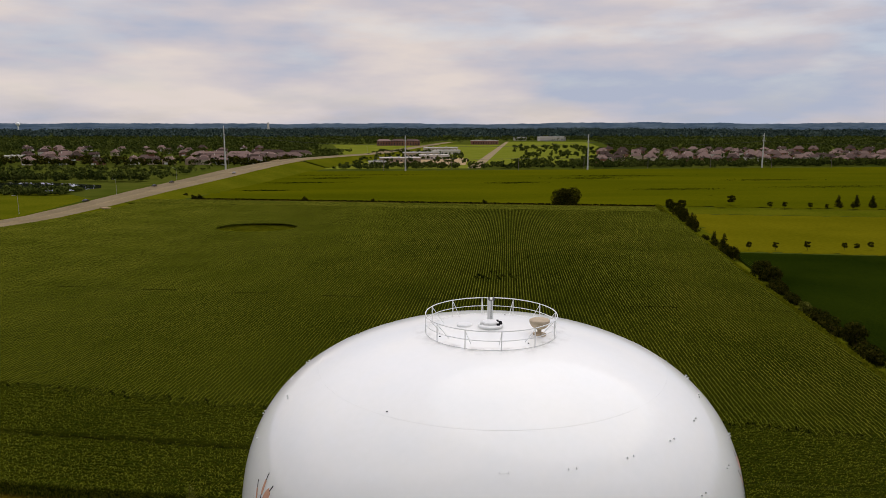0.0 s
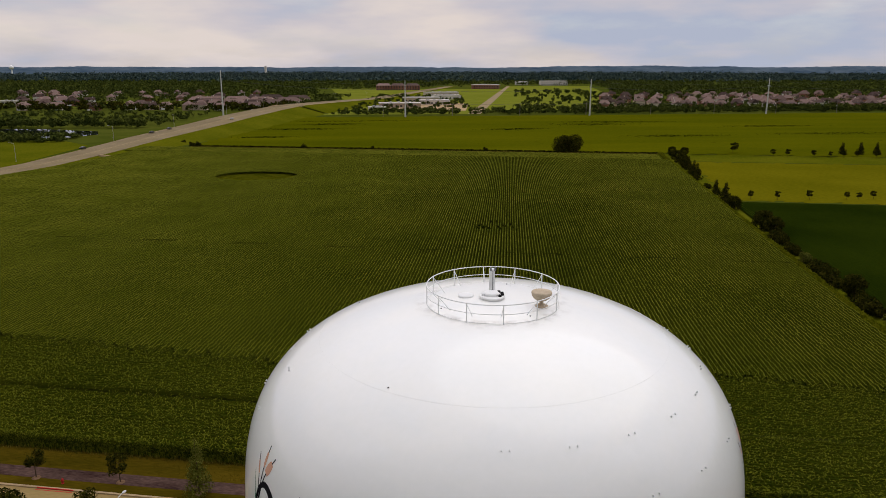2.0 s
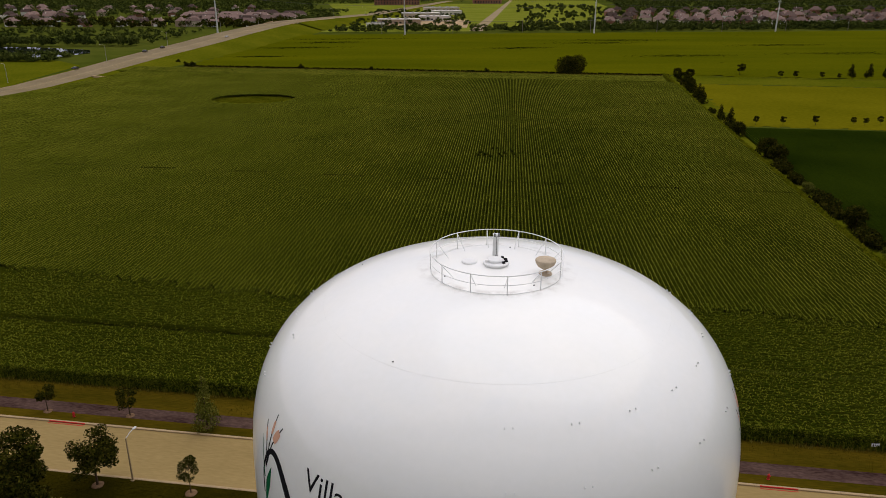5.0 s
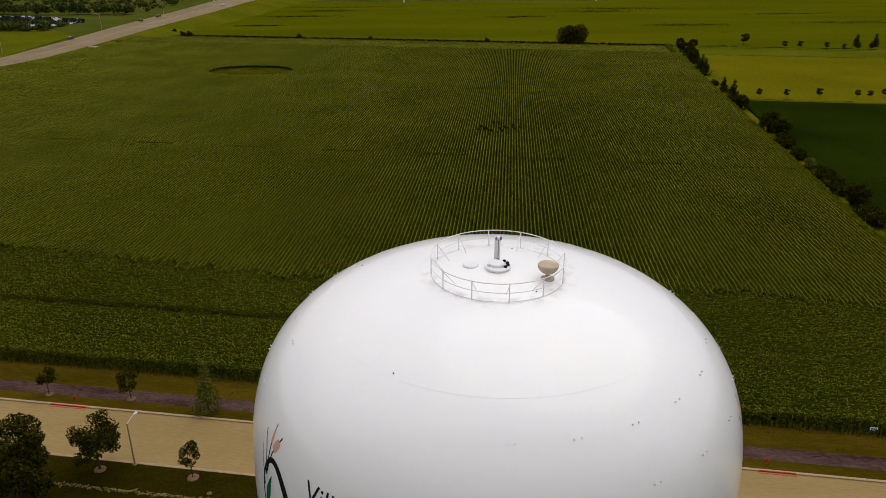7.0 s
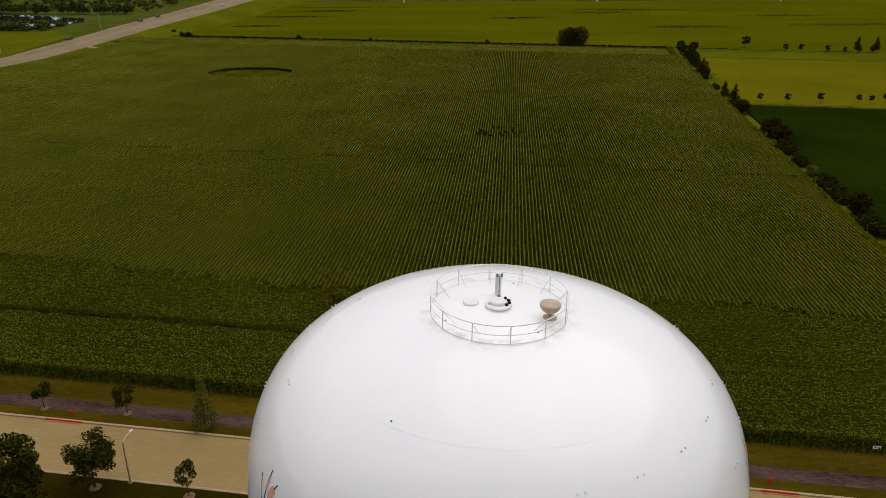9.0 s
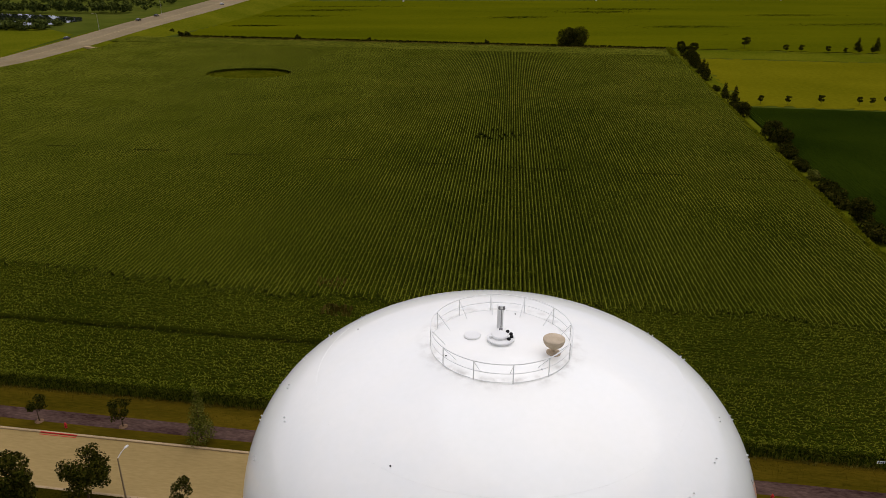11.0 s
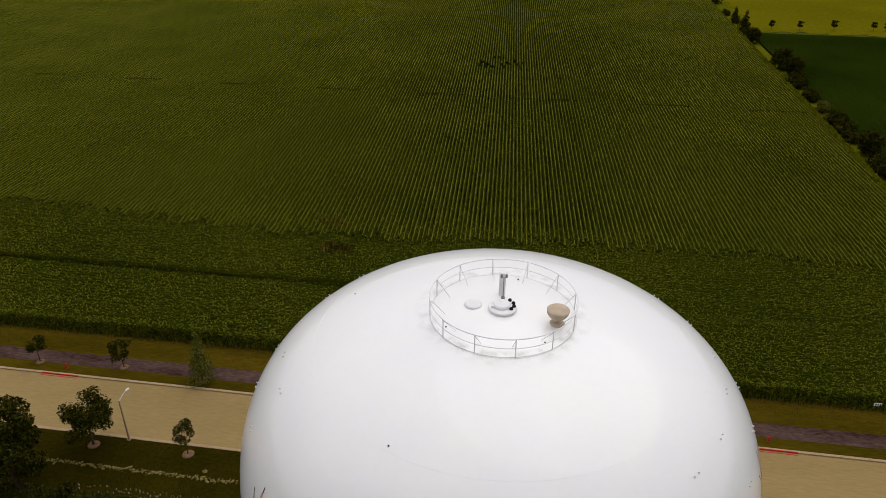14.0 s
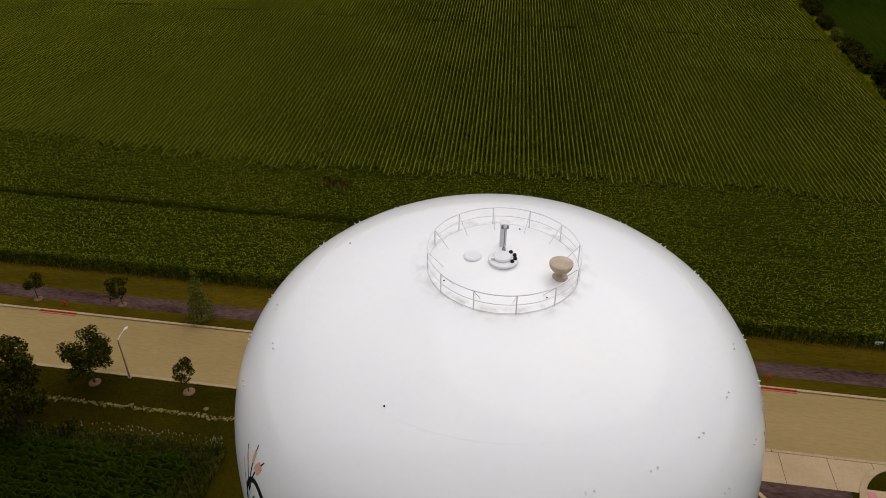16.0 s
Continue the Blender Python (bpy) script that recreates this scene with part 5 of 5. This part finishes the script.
for x, y, a in ((-262, 915, 4), (-300, 930, 0), (-205, 960, -15), (-245, 980, 0), (-285, 1000, 5), (-330, 985, 0), (-205, 1030, 10), (-250, 1060, 0)):
    copy_thing(H4, pose(x, y, 0, 0, 0, a))
for y, dens in ((880, 21), (925, 21), (975, 22), (1035, 24), (1110, 26), (1200, 30)):
    for i in range(40):
        x = y * 0.235 + i * dens + hr.uniform(-5, 5)
        if x > y * 0.66 or hr.random() < 0.22:
            continue
        copy_thing(hr.choice((H3, H3, H1, H2, H3)), pose(x, y + hr.uniform(-9, 9), 0, 0, 0, hr.choice((0, 90, 15, -20, 180))) @ Matrix.Diagonal((1, 1, hr.uniform(0.9, 1.2), 1)))


def big_block(name, label, x, y, w, d, h, wall, roof_mat, turn=0, storeys=1, pitched=False):
    root = tagged(empty(name, pose(x, y, 0, 0, 0, turn)), label, "building")
    part("wall", add_box(bmesh.new(), -w / 2, w / 2, -d / 2, d / 2, -0.2, h), wall, root)
    if pitched:
        for s in range(3):
            bm = bmesh.new()
            x0, x1 = -w / 2 + w * s / 3, -w / 2 + w * (s + 1) / 3
            c = [bm.verts.new(p) for p in ((x0, -d / 2 - 1, h), (x1, -d / 2 - 1, h), (x1, d / 2 + 1, h), (x0, d / 2 + 1, h), (x0 + 5, 0, h + 4.5), (x1 - 5, 0, h + 4.5))]
            for f in ((0, 1, 5, 4), (2, 3, 4, 5), (1, 2, 5), (3, 0, 4), (3, 2, 1, 0)):
                bm.faces.new([c[i] for i in f])
            part("roof", bm, roof_mat, root)
    else:
        part("roof", add_box(bmesh.new(), -w / 2 - 0.5, w / 2 + 0.5, -d / 2 - 0.5, d / 2 + 0.5, h, h + 0.9), roof_mat, root)
        for k in range(3):
            part("roof_unit", add_box(bmesh.new(), -w / 4 + k * w / 5, -w / 4 + k * w / 5 + 3, -2, 1, h + 0.9, h + 2.2), GALV, root)
    for st in range(storeys):
        for k in range(int(w / 6)):
            xx = -w / 2 + 3 + 6 * k
            part("window", add_box(bmesh.new(), xx - 1.3, xx + 1.3, -d / 2 - 0.06, -d / 2 + 0.02, 1 + 3.2 * st, 2.9 + 3.2 * st), GLASS_DARK, root)
    return root


big_block("apartment_building", "long three-storey brick apartment building with pitched roofs", -92, 1610, 96, 22, 10, WALL_BRICK, SHINGLE, 6, 3, True)
big_block("store", "low white flat-roofed store by the highway", -52, 905, 52, 22, 5, WALL_TAN, FLAT_ROOF, 8)
big_block("store", "low white flat-roofed store by the highway", -8, 985, 40, 24, 5, WALL_WHITE, FLAT_ROOF, 8)
big_block("store", "low white flat-roofed store by the highway", -28, 1065, 54, 22, 5.5, WALL_TAN, FLAT_ROOF, 8)
big_block("store", "low white flat-roofed store by the highway", 10, 1150, 44, 26, 5.5, WALL_WHITE, FLAT_ROOF, 8)
big_block("store", "low white flat-roofed store by the highway", -75, 830, 20, 14, 4, WALL_WHITE, FLAT_ROOF, 8)
big_block("store", "low white flat-roofed store by the highway", 2, 1290, 60, 26, 5.5, WALL_TAN, FLAT_ROOF, 8)
big_block("school_building", "low red brick building with a flat roof", 108, 1700, 62, 30, 9, WALL_BRICK, FLAT_ROOF, 5, 2)
big_block("warehouse", "large white flat-roofed warehouse", 322, 2050, 74, 40, 11, WALL_WHITE, FLAT_ROOF, 3)
big_block("warehouse", "large white flat-roofed warehouse", 240, 2120, 34, 30, 8, WALL_WHITE, FLAT_ROOF, 3)
big_block("farm_shed", "long low white shed in the green lawn", -590, 985, 40, 12, 4, WALL_WHITE, FLAT_ROOF, 3)


def far_tower(x, y, h, r):
    root = tagged(empty("far_water_tower", pose(x, y, 0)), "distant small white water tower above the trees", "water tower")
    part("bulb", lathe(bmesh.new(), [(0, h), (r * 0.7, h - r * 0.3), (r, h - r * 0.8), (r * 0.75, h - r * 1.4), (r * 0.3, h - r * 1.7)], 24), TANK_PAINT, root, smooth=True)
    part("stem", add_tube(bmesh.new(), (0, 0, 0), (0, 0, h - r * 1.5), r * 0.3, r * 0.22, 12), TANK_PAINT, root)


far_tower(-2305, 4000, 58, 13)
big_block("grain_silo", "distant tall white silo above the woods", -1005, 4300, 11, 11, 52, WALL_WHITE, FLAT_ROOF)


# ---- woods ----
def leafy(name, P, R, Hh, per, mat, label, seed):
    """Groups of far trees whose crowns are made of leaf tufts, six uneven lumps a tree."""
    g = np.random.default_rng(seed)
    n = len(P)
    lump = g.normal(0, 0.36, (n, 6, 3)) * np.array([1, 1, 0.62])
    k = g.integers(0, 6, (n, per))
    d = g.normal(0, 1, (n, per, 3))
    d /= np.linalg.norm(d, axis=2)[..., None]
    c = np.take_along_axis(lump, k[..., None], 1) + d * (0.30 + 0.20 * g.random((n, per)))[..., None]
    c[..., 0] = c[..., 0] * R[:, None] + P[:, 0:1]
    c[..., 1] = c[..., 1] * R[:, None] + P[:, 1:2]
    c[..., 2] = np.maximum((0.52 + 0.42 * c[..., 2]) * Hh[:, None], 0.15)
    t = np.cross(d + g.normal(0, 0.5, d.shape), g.normal(0, 1, d.shape))
    t /= np.linalg.norm(t, axis=2)[..., None]
    b = np.cross(d, t)
    s_ = (R[:, None] * g.uniform(0.18, 0.34, (n, per)))[..., None]
    V = np.stack([c - t * s_, c + b * s_ * 0.7, c + t * s_, c - b * s_ * 0.7], 2).reshape(-1, 3)
    return tagged(bulk(name, V, np.arange(len(V)).reshape(-1, 4), mat), label, "woods", kind="stuff")


def scatter(n, y0, y1, r0, r1, seed, power=1.0):
    g = np.random.default_rng(seed)
    y = y0 + (y1 - y0) * g.random(n) ** power
    return np.stack([y * (r0 + (r1 - r0) * g.random(n)), y], 1)


def blank(P):
    """Open land where no woods grow."""
    x, y = P[:, 0], P[:, 1]
    road = np.interp(y, hy, hx)
    a = (x > road - 45) & (x < road + 40) & (y < 1900)
    b = (x > -150) & (x < 60 + 0.03 * y) & (y > 745) & (y < 1680)
    c = (x > 55) & (x < 0.155 * y + 120) & (y > 880) & (y < 2000)
    d = (x > -480) & (x < -330) & (y > 880) & (y < 1030)
    e = (x > -660) & (x < -540) & (y > 890) & (y < 1010)
    f = (y > 1250) & (x > -0.17 * y) & (x < -40) & (y < 1600)
    return a | b | c | d | e | f


g9 = np.random.default_rng(9)
P = scatter(4200, 812, 1400, -0.68, 0.72, 41)
P = P[~blank(P)]
leafy("near_woods", P, g9.uniform(2.4, 5.2, len(P)), g9.uniform(5, 11, len(P)), 36, WOODS, "leafy suburban trees between the houses", 51)
P = scatter(9000, 1300, 2500, -0.68, 0.72, 42)
P = P[~blank(P)]
leafy("far_woods", P, g9.uniform(4, 9, len(P)), g9.uniform(7, 15, len(P)), 16, WOODS, "dense green woods stretching to the hills", 52)
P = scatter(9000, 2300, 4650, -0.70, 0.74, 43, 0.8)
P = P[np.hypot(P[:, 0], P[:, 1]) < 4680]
leafy("distant_woods", P, g9.uniform(9, 22, len(P)), g9.uniform(8, 19, len(P)) * (1 + np.clip((P[:, 1] - 2900) / 1700, 0, 1)), 10, WOODS_HAZED, "distant blanket of woods tinted blue by haze", 53)
# belts along the far field, pond and park
x = np.concatenate([g9.uniform(25, 640, 520), g9.uniform(150, 640, 380), g9.uniform(-115, 20, 110)])
P = np.stack([x, FAR_LINE(x) + g9.uniform(22, 85, len(x))], 1)
leafy("tree_belt", P, g9.uniform(1.8, 4.6, len(x)), g9.uniform(3.5, 11, len(x)) * np.where(x > 150, 1.0, 0.85), 64, WOODS, "dark belt of trees along the far field", 54)
x = np.concatenate([g9.uniform(-560, -245, 420), g9.uniform(-500, -262, 480)])
y = np.concatenate([g9.uniform(575, 760, 420), 462 + 44 * g9.random(480) ** 1.8])
P = np.stack([x, y], 1)
P = P[P[:, 0] < np.interp(P[:, 1], hy, hx) - 42]
leafy("pond_thicket", P, g9.uniform(1.6, 4.2, len(P)), g9.uniform(2.0, 5.5, len(P)) * np.where(P[:, 1] > 560, 1.7, 1.15), 48, WOODS, "green thicket of bushes round the pond", 55)
P = np.stack([g9.uniform(90, 300, 210), g9.uniform(900, 1500, 210)], 1)
P = P[P[:, 0] > 0.10 * P[:, 1] + 5]
leafy("park_trees", P, g9.uniform(2.4, 5, len(P)), g9.uniform(5, 11, len(P)), 110, WOODS, "scattered dark trees in the park land", 56)
P = np.stack([g9.uniform(-110, 35, 230), g9.uniform(765, 1250, 230)], 1)
P3 = np.stack([g9.uniform(-540, -255, 170), g9.uniform(573, 592, 170)], 1)
leafy("bank_trees", P3, g9.uniform(2.5, 4.5, len(P3)), g9.uniform(7, 12, len(P3)), 80, WOODS, "tall dark trees on the far bank of the pond", 59)
P2 = np.stack([g9.uniform(-620, -190, 330), g9.uniform(800, 930, 330)], 1)
P2 = P2[P2[:, 0] < np.interp(P2[:, 1], hy, hx) - 40]
leafy("garden_trees", P2, g9.uniform(3.0, 5.5, len(P2)), g9.uniform(6, 12, len(P2)), 70, LEAF, "dark garden trees before the houses", 58)
leafy("store_trees", P, g9.uniform(1.8, 4.0, len(P)), g9.uniform(3.5, 8, len(P)), 110, WOODS, "dark trees between the stores", 57)

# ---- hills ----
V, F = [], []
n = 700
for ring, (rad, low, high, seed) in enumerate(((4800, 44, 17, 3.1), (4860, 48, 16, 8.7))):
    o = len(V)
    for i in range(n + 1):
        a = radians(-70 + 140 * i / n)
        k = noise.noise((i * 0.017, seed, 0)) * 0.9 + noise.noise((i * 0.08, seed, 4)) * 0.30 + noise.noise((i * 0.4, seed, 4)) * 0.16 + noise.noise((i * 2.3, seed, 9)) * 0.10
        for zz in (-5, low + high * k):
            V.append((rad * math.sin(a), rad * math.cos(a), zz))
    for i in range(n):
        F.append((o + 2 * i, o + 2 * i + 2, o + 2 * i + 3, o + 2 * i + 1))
tagged(bulk("backdrop_hills", V, F, HILL), "low haze-blue hills along the horizon", "hills", kind="structure")


# ---- cars on the highway ----
def car(name, mat, label):
    root = tagged(empty(name), label, "car", "cars on the highway")
    bm = bmesh.new()
    prof_ = ((-2.3, 0.35), (-2.35, 0.8), (-2.2, 1.0), (-1.5, 1.05), (-0.9, 1.5), (0.7, 1.52), (1.5, 1.05), (2.2, 0.95), (2.35, 0.7), (2.3, 0.35))
    sides = [[bm.verts.new((x_, y_ * (0.82 if z_ > 1.2 else 1), z_)) for x_, z_ in prof_] for y_ in (-0.9, 0.9)]
    bm.faces.new(sides[0])
    bm.faces.new(sides[1][::-1])
    for i in range(len(prof_)):
        j = (i + 1) % len(prof_)
        bm.faces.new((sides[0][i], sides[1][i], sides[1][j], sides[0][j]))
    part("body", bm, mat, root)
    part("windscreen", add_box(bmesh.new(), -1.2, 1.0, -0.8, 0.8, 1.1, 1.46, 0.1), GLASS_DARK, root)
    for wx in (-1.45, 1.4):
        for wy in (-0.85, 0.85):
            part("wheel", add_tube(bmesh.new(), (wx, wy - 0.1, 0.34), (wx, wy + 0.1, 0.34), 0.34, 0.34, 14), DARK_RUBBER, root)
    return root


def on_highway(y, lane):
    i = float(np.interp(y, hy, hx)) - lane
    return pose(i, y, float(np.interp(y, hy, hz)) + 0.06, 0, 0, 84)


c1 = car("car", CAR_DARK, "dark saloon car on the pale highway")
c1.matrix_world = on_highway(398, 24)
copy_thing(c1, on_highway(505, 24))
c2 = car("car", CAR_PALE, "silver saloon car on the pale highway")
c2.matrix_world = on_highway(585, 8)
copy_thing(c1, on_highway(480, 24))
